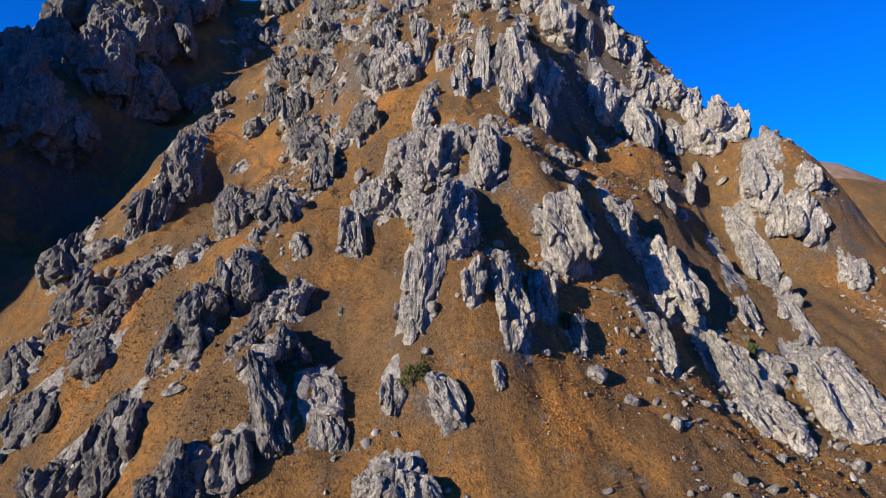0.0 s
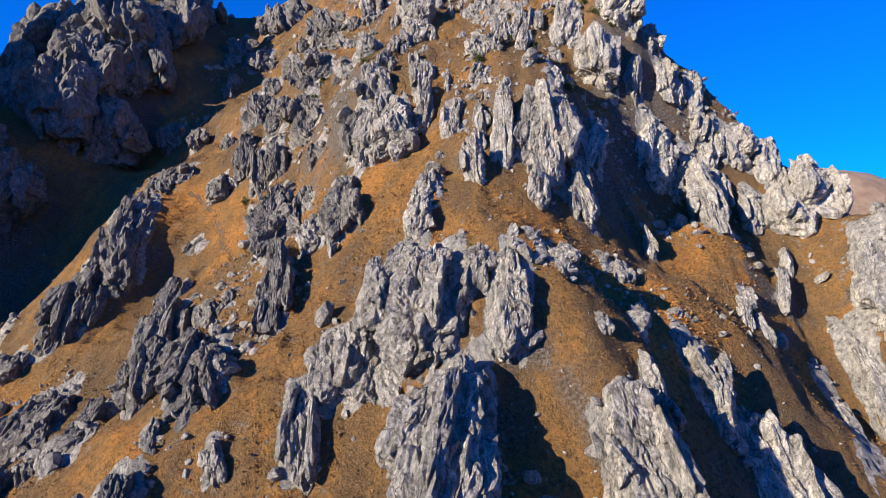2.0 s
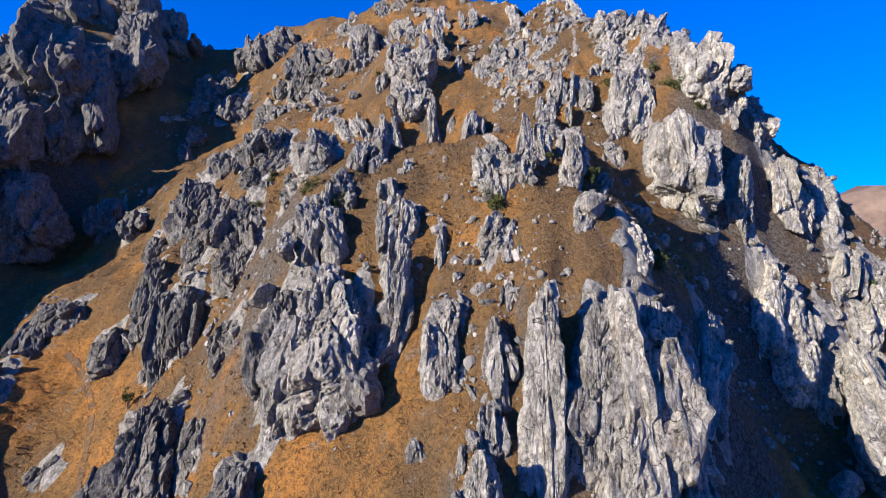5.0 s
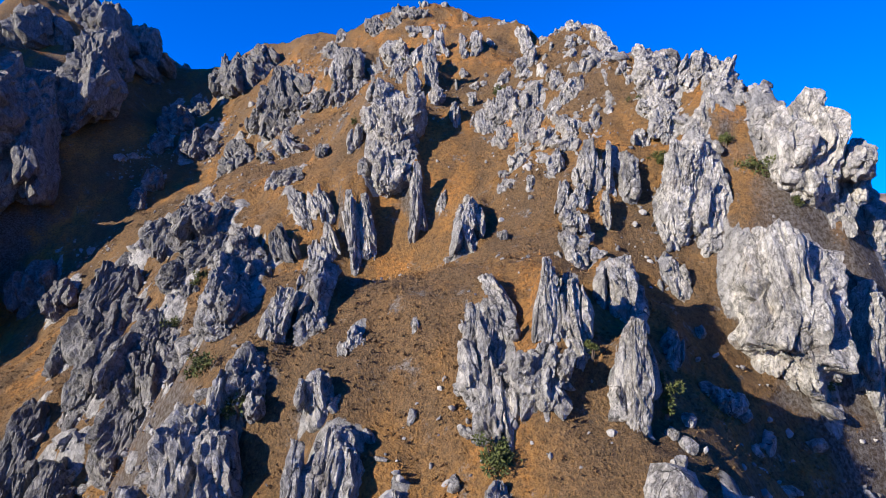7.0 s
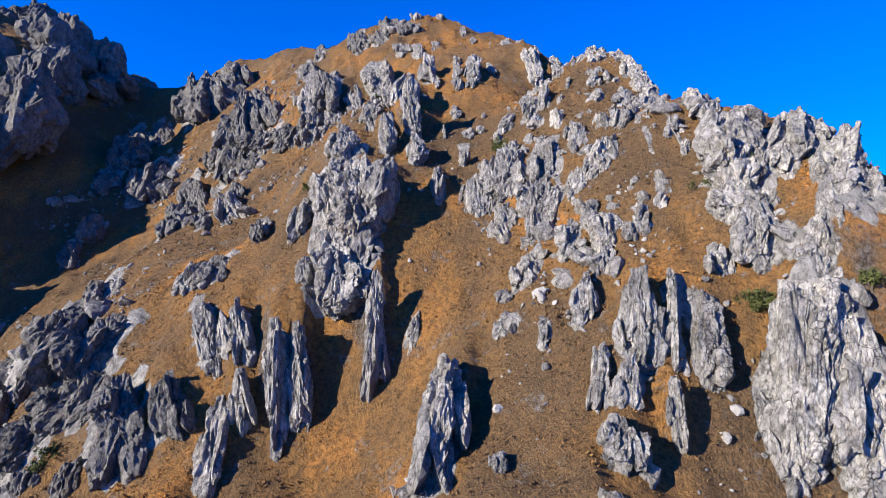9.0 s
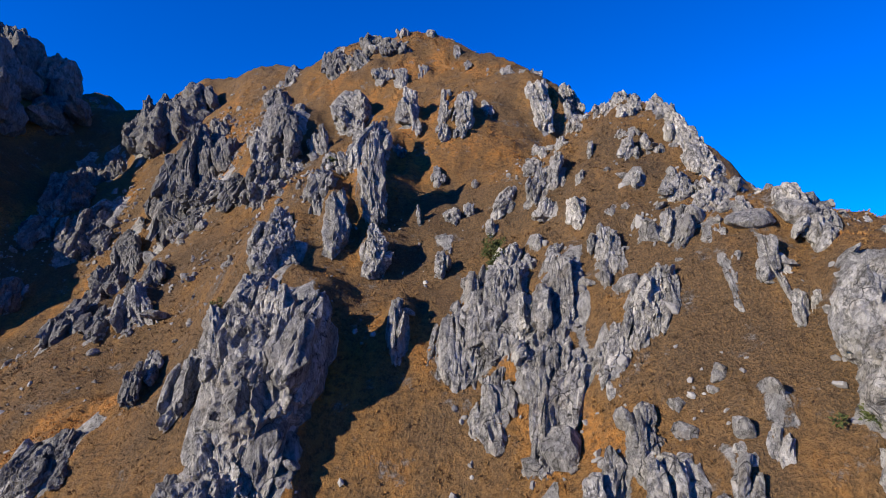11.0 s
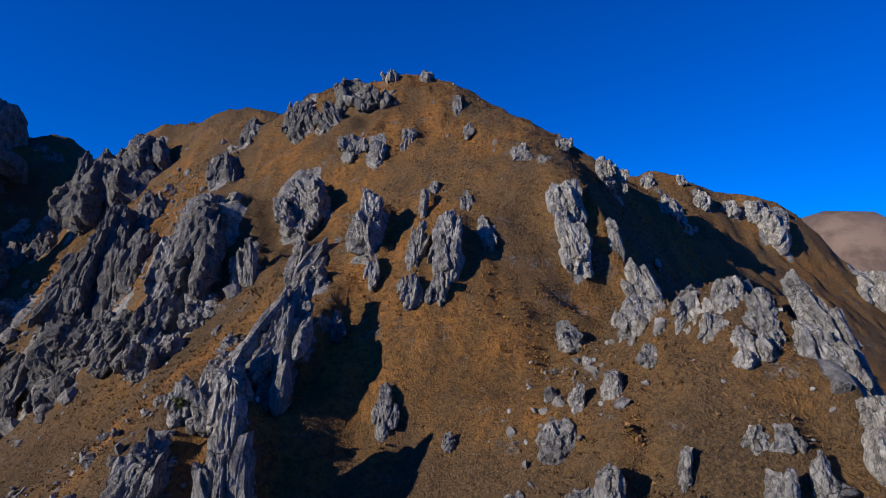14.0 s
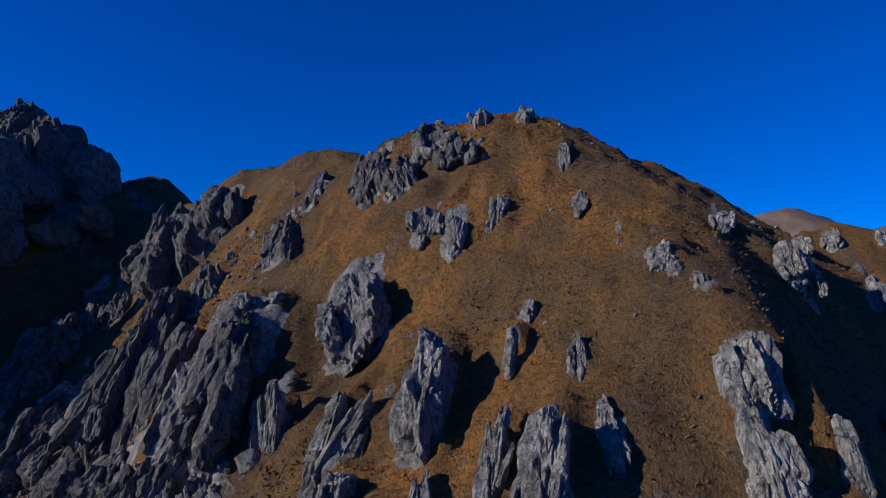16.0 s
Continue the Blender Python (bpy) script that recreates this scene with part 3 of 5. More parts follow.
slab((33.2, 49.1, 46.2), (33.6, 51.9, 49.1), 5, 4)
boulder((29.2, 53.2, 51.3), (29.6, 53.7, 52.6), 1.1, 3)
outcrop((22.1, 55.8, 60), (23.1, 61.6, 65.7), 3.3, 5)
outcrop((11, 43.5, 54), (11.8, 47.5, 57.9), 2.4, 5)
outcrop((-45.9, 79.5, 55.3), (-50.1, 90.7, 61.7), 7.5, 5)
pinnacle((-40.9, 79.6, 58.3), (-40.5, 82.2, 61.7), 4.1, 4)
outcrop((-39.1, 67.1, 51.4), (-40.5, 74.3, 56.8), 3.9, 4)
slab((-30.9, 65.9, 54.7), (-32.6, 74.4, 58.5), 6, 5)
outcrop((-27.2, 55.9, 53.7), (-28, 61.2, 55.8), 5.4, 5)
slab((-27.7, 51.2, 50.5), (-28.1, 57.1, 53.7), 4, 5)
outcrop((-26.1, 48.8, 49.3), (-26.2, 51.6, 51.7), 3, 4)
pinnacle((-13.2, 47.1, 54.9), (-15, 51.9, 59.9), 3.3, 5)
slab((-20.8, 56, 57.9), (-21.9, 63, 61), 2.7, 5)
pinnacle((-16.7, 45.5, 52.4), (-16.6, 49.2, 57.1), 3.9, 5)
pinnacle((-16.6, 44.3, 51.1), (-17, 46, 54.4), 3.7, 4)
outcrop((-23.4, 56.8, 56.6), (-24.7, 59.3, 57.7), 1.4, 4)
boulder((-13.8, 53.5, 59.6), (-14.3, 55, 61.4), 1.7, 4)
outcrop((-12.3, 55.7, 61.5), (-13.7, 63, 66.1), 4.1, 5)
outcrop((-16.8, 58.6, 61.4), (-18.1, 64.9, 65.3), 3.3, 5)
outcrop((-4.5, 50.9, 58.5), (-5.1, 56.1, 63.7), 2.5, 5)
outcrop((-9.5, 51.5, 58.7), (-9.9, 53.2, 61), 1.5, 4)
boulder((-9.2, 48.6, 56.3), (-9.4, 49.3, 57.2), 1, 3)
slab((-11.5, 43.9, 52.8), (-11, 48.9, 56.4), 2.7, 5)
pinnacle((-8.3, 40.2, 51.6), (-9.1, 42.5, 53.7), 2.8, 4)
outcrop((-11.9, 40.7, 52), (-12.5, 44, 53), 1.9, 4)
slab((-19.5, 44.9, 50.1), (-20, 47.9, 52.7), 1.4, 4)
slab((-1.9, 54.4, 61.9), (-2.2, 59.1, 66.8), 5.4, 5)
face((0.6, 39.8, 53.8), (2.9, 47, 63.3), 3, 5)
boulder((0.4, 39.2, 53), (0.6, 40, 54.9), 1.5, 4)
outcrop((-36.6, 82.1, 62.2), (-36.2, 88.2, 70.2), 5, 5)
outcrop((-37.9, 80.1, 60.1), (-37.3, 83.6, 64.3), 2.8, 4)
outcrop((-8.7, 61.3, 65.9), (-10.3, 70.3, 73.1), 2.6, 5)
outcrop((-1.1, 57.5, 65.5), (-1.2, 60.3, 69.1), 2.8, 5)
pinnacle((17.9, 69.8, 73.4), (17.3, 73.1, 80.4), 3.1, 5)
pinnacle((16.7, 51, 60.2), (16.7, 54.2, 65.7), 2.1, 5)
outcrop((35.4, 79.3, 73.2), (38.6, 91.9, 84.1), 3.7, 5)
outcrop((45.3, 93.4, 83.1), (46.7, 97.3, 88.9), 5.2, 5)
outcrop((47.3, 84.9, 73.4), (48.9, 88.6, 78.3), 7.1, 4)
outcrop((47.9, 71.4, 63.7), (53.6, 80.3, 75.7), 5.8, 5)
pale_boulder((52.9, 69.5, 66.5), (53.7, 70.5, 70), 3.8, 4)
outcrop((50.1, 66, 59.8), (51.8, 68.5, 66.2), 4.2, 4)
boulder((40, 75.2, 65.6), (41.5, 77.8, 69.9), 2, 4)
outcrop((31.3, 66.9, 64.7), (31.4, 69.1, 67.9), 1.2, 4)
face((-0.7, 77, 81.2), (-1.6, 81.7, 89.2), 7.1, 6)
pinnacle((2.5, 77.6, 83.4), (3.7, 81.4, 90.9), 1.9, 5)
outcrop((1.4, 77.1, 82.3), (1.1, 79.6, 85.2), 1.9, 4)
pinnacle((-18.2, 94.5, 79.2), (-20.8, 101.4, 86.8), 2.9, 5)
pinnacle((-16.6, 94.6, 80.2), (-18, 100.7, 88.2), 3, 5)
outcrop((-25.5, 99.7, 78.6), (-26.6, 102.9, 82.6), 4.3, 4)
pinnacle((-34.9, 104.2, 81.1), (-37.2, 108.2, 84.3), 1.8, 4)
outcrop((-32.9, 104.6, 81.8), (-33.3, 107.9, 84.9), 4.1, 4)
pinnacle((-14, 83.2, 73.7), (-14.7, 87.6, 79.3), 4.1, 5)
outcrop((-9.8, 80.6, 76.1), (-11.1, 85.4, 79.5), 2.1, 4)
slab((-26.4, 91.7, 70.9), (-25.3, 92.9, 73.3), 3.1, 4)
pinnacle((-4.6, 75.1, 77.2), (-4.4, 76, 79.2), 2.3, 4)
outcrop((4.5, 72.6, 80.3), (4.5, 73.5, 81.4), 1, 3)
pinnacle((-9.8, 87.1, 82), (-10, 89.2, 85.5), 2.7, 5)
face((10.4, 70.8, 79.8), (10.9, 74.9, 89.2), 2.2, 5)
face((12.7, 71.2, 79.6), (13.7, 74.5, 87.3), 3.2, 6)
face((16.6, 74.7, 81.4), (18.7, 77.9, 87.3), 1.7, 5)
face((20.4, 77.1, 80.6), (23.4, 83.4, 86.9), 2.8, 5)
outcrop((34, 89, 78.4), (33.9, 90.7, 82.2), 1.7, 4)
pinnacle((40.9, 92.2, 82.3), (42.3, 94.1, 86), 2.8, 4)
pale_boulder((38.9, 93, 84.3), (39.3, 93.5, 85.5), 1.2, 3)
outcrop((41, 94.2, 85.7), (42.7, 97.8, 91.2), 2.9, 4)
pinnacle((18.6, 74.3, 78.4), (18.6, 75.2, 81.1), 2.5, 4)
pinnacle((16.4, 72.9, 78.8), (16.9, 74.2, 81.1), 1.4, 4)
pinnacle((8.6, 73.5, 83.1), (8.5, 76.2, 87.3), 1.4, 4)
outcrop((8, 71.6, 81.4), (8.1, 73, 83.6), 1.2, 4)
pinnacle((7.2, 70.4, 79.8), (7.3, 71.6, 82.4), 1.7, 4)
pinnacle((9.5, 77.2, 87.1), (9.6, 78.4, 88.8), 0.9, 4)
boulder((32.2, 95.1, 92.2), (33.4, 97.2, 99.4), 3, 5)
pinnacle((37, 101.8, 101.1), (39.1, 105.5, 106.8), 3.9, 5)
pinnacle((31.7, 100.4, 104.9), (33.3, 104.4, 112.3), 6.7, 5)
pinnacle((38.4, 96.7, 91.5), (38.2, 100.4, 99.7), 4.1, 5)
pinnacle((42.3, 98.4, 91.6), (45.6, 105.6, 99.5), 3.2, 4)
pinnacle((14.5, 83, 94.4), (15.1, 85, 98.7), 1.3, 5)
outcrop((14.3, 79.8, 91.3), (14.7, 81.5, 93.5), 1.3, 4)
outcrop((9.3, 80.6, 90.7), (9.5, 82.4, 92.7), 1.7, 5)
pinnacle((-42.4, 189.1, 137.2), (-46, 194.8, 143.9), 3.9, 4)
pinnacle((-45, 175.9, 125.3), (-50.5, 182.3, 131.5), 4.2, 4)
outcrop((-48, 183.7, 128.2), (-53.6, 189.3, 134.2), 3.7, 4)
outcrop((-46, 186.4, 131.5), (-49.5, 190.2, 135.4), 3.1, 3)
pinnacle((-22.2, 171.5, 133.1), (-25.1, 176.2, 137.9), 3.5, 4)
outcrop((-13.2, 170.5, 137.7), (-16.4, 177.3, 143), 3.3, 4)
face((-8.1, 151.9, 126), (-8.6, 160.2, 136.1), 5.3, 6)
outcrop((-16, 159, 128), (-20, 167.3, 133.7), 2.7, 4)
pinnacle((-27.1, 164.6, 122.6), (-27.6, 167.7, 126.9), 3.1, 4)
slab((-37.7, 165.8, 118), (-38.2, 172.2, 125), 6.1, 5)
outcrop((-29.1, 160.6, 116.7), (-31.4, 165.9, 121), 2.9, 4)
outcrop((-16.2, 153.6, 122.1), (-15.7, 156.2, 126.1), 4.6, 5)
outcrop((-8.4, 148.5, 122.7), (-8.5, 150.6, 125.7), 3.5, 5)
outcrop((-16.8, 151.9, 120), (-17.7, 154.1, 121.9), 3.3, 4)
pinnacle((-8.8, 150.3, 124.1), (-9.2, 152.2, 128.1), 3.1, 5)
outcrop((-5.5, 150.5, 125.8), (-6.3, 151.6, 127.4), 2.3, 4)
outcrop((-0.4, 158.6, 132.5), (-2.6, 163.4, 137.8), 4.5, 5)
outcrop((4.2, 145.1, 128.1), (3.7, 147.4, 130.3), 2.1, 5)
outcrop((0.5, 142.6, 125.3), (-0.4, 144.5, 126.3), 1.4, 4)
outcrop((6.6, 141.5, 126.6), (6.3, 143.2, 127.8), 0.9, 4)
outcrop((18.5, 139.9, 126.5), (18.8, 142.1, 127.3), 1.4, 4)
outcrop((21.1, 138.8, 127.6), (22, 141.9, 128.9), 1.4, 4)
boulder((22, 134.8, 128.1), (22.6, 136.4, 129.4), 1.2, 4)
boulder((22.7, 134, 128.1), (23.3, 135.3, 129.7), 1.2, 4)
boulder((24.2, 133.4, 128.1), (24.6, 134.6, 129.8), 1.5, 4)
boulder((24.1, 132.4, 127.6), (25, 134.3, 129), 0.9, 4)
boulder((22.8, 133.8, 127.9), (23, 134.7, 129.3), 0.9, 4)
boulder((23.8, 131.9, 127.6), (24.1, 132.6, 128.6), 0.9, 4)
boulder((22.9, 132, 127.7), (23.2, 132.7, 128.7), 0.9, 4)
boulder((19.1, 133.8, 125.9), (19.2, 134.4, 127), 1, 4)
boulder((17.9, 134.2, 125.2), (18, 134.9, 126.2), 0.7, 4)
slab((20.4, 133.7, 127.2), (20.6, 134.5, 127.9), 0.9, 4)
pinnacle((4, 134.4, 123.8), (3.4, 136.4, 127.4), 1.9, 5)
pinnacle((2.2, 134.5, 124.2), (1.8, 135.6, 125.9), 1.6, 4)
slab((10, 136.4, 123.6), (9.9, 138.2, 125.3), 1.1, 4)
pinnacle((1.4, 149.2, 128.8), (1.1, 153.6, 132.3), 1.5, 4)
outcrop((-0.8, 176, 147.2), (-2.1, 180.4, 151.1), 3.2, 4)
outcrop((-1.3, 177.9, 149), (-2, 180.4, 151.8), 3.6, 4)
outcrop((25.5, 164.4, 137.2), (25, 165.1, 140), 2, 4)
slab((15.4, 160.6, 139), (15.7, 163.5, 141.5), 1, 3)
outcrop((3.5, 178.5, 150.9), (3, 180.7, 153.1), 1.8, 3)
boulder((1, 176.2, 148.6), (0.8, 177.3, 150.2), 2.3, 3)
boulder((7.6, 178.9, 151), (7.5, 179.8, 152.3), 1.8, 3)
pale_boulder((23.7, 134.3, 128.7), (23.9, 135.5, 130.3), 1.5, 4)
outcrop((50.1, 183.3, 131.5), (52.5, 189.2, 136), 3.8, 4)
pale_boulder((21.2, 134.9, 127.8), (21.4, 135.3, 128.9), 0.7, 3)
pale_boulder((22.4, 144.5, 127.6), (22.5, 145, 128.8), 0.9, 4)
outcrop((62, 181.9, 124), (63.3, 187.7, 128.9), 5.7, 4)
pale_boulder((22.8, 129, 125.7), (22.9, 129.4, 126.5), 1, 4)
outcrop((23.3, 128, 124.9), (23.4, 128.7, 126), 0.6, 4)
pale_boulder((22.1, 129.2, 125.7), (22.2, 129.5, 126.4), 0.8, 4)
outcrop((25.7, 124.8, 122.7), (26.4, 128.3, 125.6), 1.6, 5)
outcrop((-38.6, 164.4, 116.8), (-40.1, 170.3, 123.4), 5.5, 5)
outcrop((15.1, 116.9, 112.6), (15.3, 117.9, 114.2), 1.3, 4)
outcrop((27.2, 118.8, 120), (27.5, 120.3, 121.7), 1.3, 4)
face((23.1, 100.5, 102.2), (25.6, 102.9, 110), 3.4, 6)
face((25.3, 100, 102.4), (25.8, 101.7, 108.1), 2.4, 5)
outcrop((12.1, 118.7, 112), (13.4, 125.8, 117.8), 2.4, 5)
outcrop((-19.8, 155.3, 120.3), (-25.1, 173, 137.2), 6.6, 6)
outcrop((-37, 183.4, 134.4), (-40.4, 192.7, 145.4), 9.9, 5)
outcrop((21.3, 90.2, 92.8), (22, 91.5, 93.6), 2.1, 4)
outcrop((18.8, 90.5, 95.2), (19.8, 92.7, 96.7), 1.2, 4)
outcrop((-45.6, 171.8, 122.9), (-49.6, 179.7, 130), 6.6, 5)
outcrop((-41.9, 152.9, 107.4), (-44.1, 156.8, 110.7), 2.6, 4)
pinnacle((6.3, 88.6, 96.4), (6.2, 89.3, 97.7), 0.4, 3)
slab((16.7, 78.7, 89), (17.6, 81.6, 92.2), 3.1, 5)
outcrop((-34.9, 101.9, 79.9), (-38, 110.4, 84.4), 3.1, 4)
outcrop((9.1, 79.9, 89.4), (9.4, 82.4, 92.6), 2, 5)
pinnacle((5.8, 81.5, 89), (5.8, 83.5, 92.3), 0.8, 4)
outcrop((-12.2, 75.7, 71.1), (-15.7, 88.8, 79.6), 5, 6)
boulder((8.4, 54.1, 67), (8.8, 55.8, 71), 2.5, 5)
outcrop((-4.7, 70.2, 73.4), (-4.9, 76.6, 79.3), 4, 5)
pinnacle((6, 56.1, 69), (6.8, 57.7, 72.3), 1.5, 4)
outcrop((17.6, 57.4, 65.9), (19.7, 62.8, 67.8), 1.5, 4)
outcrop((2.9, 55.1, 65.7), (2.9, 56.4, 68.3), 1.6, 4)
pale_boulder((3.9, 55.4, 66.8), (4.2, 56.2, 69.5), 1.4, 4)
outcrop((13.7, 54.4, 66.5), (14.2, 55.5, 67.9), 1.9, 4)
slab((33.1, 66.7, 63.3), (32.8, 68.6, 66), 1.6, 4)
outcrop((-48.9, 139.5, 92.8), (-51.2, 144.5, 99.7), 6.1, 4)
outcrop((-14.4, 69.2, 66.3), (-15.6, 73.1, 68.5), 1.5, 4)
slab((34.2, 71.5, 65.9), (33.9, 72.6, 68.1), 1.8, 4)
pinnacle((25.6, 73.5, 70.7), (25.2, 74.7, 74.4), 1, 4)
outcrop((3.2, 44.2, 58.7), (4.8, 52.7, 65.3), 4.5, 5)
slab((35.4, 55.5, 52), (40.3, 70.6, 59.3), 2.9, 5)
outcrop((-9.9, 45, 53.5), (-9.2, 48.3, 56.3), 3.9, 5)
pale_boulder((51.7, 86.2, 75.9), (54.2, 91.5, 82.7), 8.4, 5)
outcrop((48, 67.9, 60.1), (49.6, 70, 65.6), 3.4, 4)
outcrop((48.9, 92.5, 80.9), (52.9, 99.2, 87.7), 4.7, 4)
boulder((-5.1, 44.7, 54), (-5.2, 45.4, 54.9), 0.6, 3)
face((2.8, 114.5, 106.7), (2.1, 121.5, 116.8), 4.8, 6)
outcrop((1.4, 118.4, 111.5), (0.1, 124.8, 117.6), 3.7, 6)
outcrop((3.2, 45.2, 59), (5, 53.6, 66.1), 5, 6)
outcrop((2.4, 54.9, 65.1), (3.1, 60.8, 72.2), 6.4, 6)
pinnacle((7.8, 53.9, 66.3), (9, 58.4, 73.2), 3.2, 5)
face((15.2, 73.4, 80.8), (17.6, 77.2, 88.3), 3.3, 5)
face((14.2, 71.2, 78.4), (15.4, 75.8, 88.8), 5.3, 6)
face((-8.4, 152, 126.2), (-9.7, 161.5, 136.5), 4.6, 5)
outcrop((-3.4, 152.8, 128.2), (-4.5, 156.1, 131.6), 1.8, 4)
outcrop((28.1, 105, 111.4), (31.3, 109.7, 116.8), 2.6, 5)
outcrop((29, 109.5, 115), (30.5, 111.8, 117.9), 2.5, 4)
outcrop((25.3, 109.5, 113.7), (27.5, 113.9, 119.1), 3.4, 5)
pale_crag((25.4, 129.9, 126.1), (25.3, 133.3, 129.4), 1.7, 5)
pale_crag((26, 127.7, 124.3), (25.3, 129.8, 127.8), 1.9, 5)
pale_crag((25.5, 125.1, 122.9), (25.2, 126.5, 125.2), 1.5, 5)
outcrop((3.4, 134.4, 124), (1.9, 139.5, 126.4), 2.2, 5)
outcrop((11.3, 118.5, 111.9), (11.8, 122.4, 115.8), 2, 5)
face((13.4, 119.1, 113.1), (14.1, 122.9, 118), 3, 5)
face((16.3, 118.4, 114.3), (16.9, 121.8, 119), 2.4, 5)
pinnacle((18.7, 119.2, 116.5), (19.3, 121.5, 119.7), 1.4, 5)
outcrop((15, 116.7, 112.3), (15.5, 119.4, 115.2), 2.7, 5)
outcrop((19.3, 116.1, 114.5), (20.5, 118.1, 117.8), 1.9, 5)
outcrop((17.6, 115.2, 112.8), (18.5, 116.8, 115.4), 1.4, 4)
pale_boulder((22.1, 134.7, 128.1), (22.7, 136.1, 129.5), 1.2, 4)
pale_boulder((23.6, 134.2, 128.6), (24, 135.5, 130.5), 1.8, 5)
pale_boulder((23.8, 132.4, 127.6), (24.3, 134.4, 129.5), 1.8, 5)
pale_boulder((22.5, 133.1, 127.8), (22.9, 134, 129.3), 1.3, 4)
pale_boulder((23.1, 131.7, 127.4), (23.1, 132.4, 128.8), 1.3, 4)
pale_boulder((21, 136.6, 127.9), (21.6, 138.4, 129.4), 1.8, 5)
pale_boulder((24.5, 133.2, 128.1), (25, 133.9, 129.5), 0.9, 4)
outcrop((41.9, 184.5, 136.3), (42.4, 186.7, 138.8), 2, 4)
outcrop((35.6, 185.7, 139.2), (35.9, 187.5, 141.1), 1.6, 4)
outcrop((46.1, 186.2, 135.4), (46.3, 187.6, 137.5), 2.3, 4)
outcrop((49.2, 186.6, 134.8), (49.6, 188.2, 137.6), 3.1, 4)
slab((35.8, 172.7, 132.9), (35.6, 173, 134.1), 1.8, 4)
outcrop((30.1, 176.4, 138.9), (29.8, 177.5, 140.6), 1.3, 4)
outcrop((40.2, 187.3, 139.6), (40.3, 188.2, 141), 1.3, 3)
outcrop((-11.2, 56.2, 62.6), (-12.7, 60.4, 65.4), 2.7, 5)
outcrop((-16.6, 66.3, 63.4), (-17.2, 67.9, 65.6), 1.9, 4)
boulder((12.9, 135.4, 123.2), (12.8, 135.8, 123.8), 0.7, 4)
outcrop((11.2, 131.3, 120.7), (11.1, 132.2, 121.3), 1, 4)
boulder((11, 128.2, 118.2), (11, 128.4, 118.7), 0.5, 4)
pale_boulder((19.7, 123.7, 120.4), (19.8, 123.9, 120.8), 0.6, 4)
pale_boulder((20.6, 123.1, 120.7), (20.6, 123.4, 121), 0.6, 4)
pale_boulder((20.3, 123.6, 120.7), (20.3, 123.8, 121.1), 0.4, 4)
outcrop((12.7, 110, 106.8), (12.6, 110.8, 107.5), 0.9, 4)
outcrop((11.4, 99.5, 101.5), (11.4, 100.1, 102), 0.7, 4)
buttress((-66, 137, 96), (-66, 142, 115.5), 6.5, 6)
buttress((-88, 150, 108), (-88, 154, 121.5), 7, 5)
buttress((-66, 158, 114), (-66.3, 165, 131.5), 6.5, 6)
buttress((-70, 137, 100), (-71.5, 143, 120.5), 8, 6)
buttress((-84, 200, 140), (-84, 204, 167.5), 22, 6)
buttress((-74, 198, 138), (-75, 201.5, 164), 16, 6)
buttress((-68.5, 197, 138), (-69, 201, 155.6), 10, 5)
buttress((-80, 186, 125), (-82, 191, 155), 20, 6)
buttress((-92, 180, 114.6), (-94, 190, 146), 24, 6)
buttress((-72, 178, 114.3), (-76, 184, 142.3), 14, 5)
buttress((-60, 202, 142.2), (-60, 203, 147.2), 9, 5)
buttress((-64, 205, 144.1), (-64, 206, 149.1), 6, 4)
buttress((-100, 170, 93.1), (-103, 180, 128.8), 26, 5)
buttress((-62, 191, 138.3), (-63, 194.5, 147.2), 11, 4)
buttress((-70, 188, 144.7), (-71, 191.5, 155.7), 12, 4)
buttress((-65, 181, 137.4), (-66, 184.5, 148.4), 11, 4)
buttress((-77, 177, 141.2), (-78, 180.5, 150.8), 13, 4)
buttress((-71, 169, 124.2), (-72, 172.5, 135.2), 12, 4)
buttress((-83, 167, 125.4), (-84, 170.5, 136.4), 14, 4)
buttress((-90, 157, 113.5), (-91, 160.5, 120.6), 15, 4)
buttress((-79, 157, 117.2), (-80, 160.5, 128.2), 13, 4)
buttress((-69, 160, 118.1), (-70, 163.5, 129.1), 11, 4)
buttress((-63, 172, 128.5), (-64, 175.5, 139.5), 10, 4)
buttress((-98, 150, 108.5), (-99, 153.5, 115.9), 16, 4)
buttress((-86, 146, 101.6), (-87, 149.5, 112.6), 14, 4)


# ---- the mountain ----
# broad swells and hollows of the slope: x, y, radius, height
SPURS = [
    # the first two are unseen mounds, added to cast shade on the left cliff
    (-126, 92, 24, 46), (-112, 60, 22, 44), (-96, 150, 20, -24), (-88, 168, 14, -18), (-32, 110, 24, -12.5), (32, 118, 16, 13.4), (-32, 154, 24, -19.1),
    (-24, 74, 16, -11.3), (40, 74, 16, -15.2), (8, 178, 24, 13.2), (16, 86, 16, 10), (24, 134, 7, 9.7),
    (-60, 114, 24, -23.2), (28, 106, 7, 3.4), (-44, 182, 16, -3.9), (20, 154, 7, 6.1), (-56, 74, 24, -26.4),
    (-56, 150, 24, -8.5), (60, 142, 24, -9.5), (32, 50, 11, -5.9), (-96, 186, 24, 10.3),
]
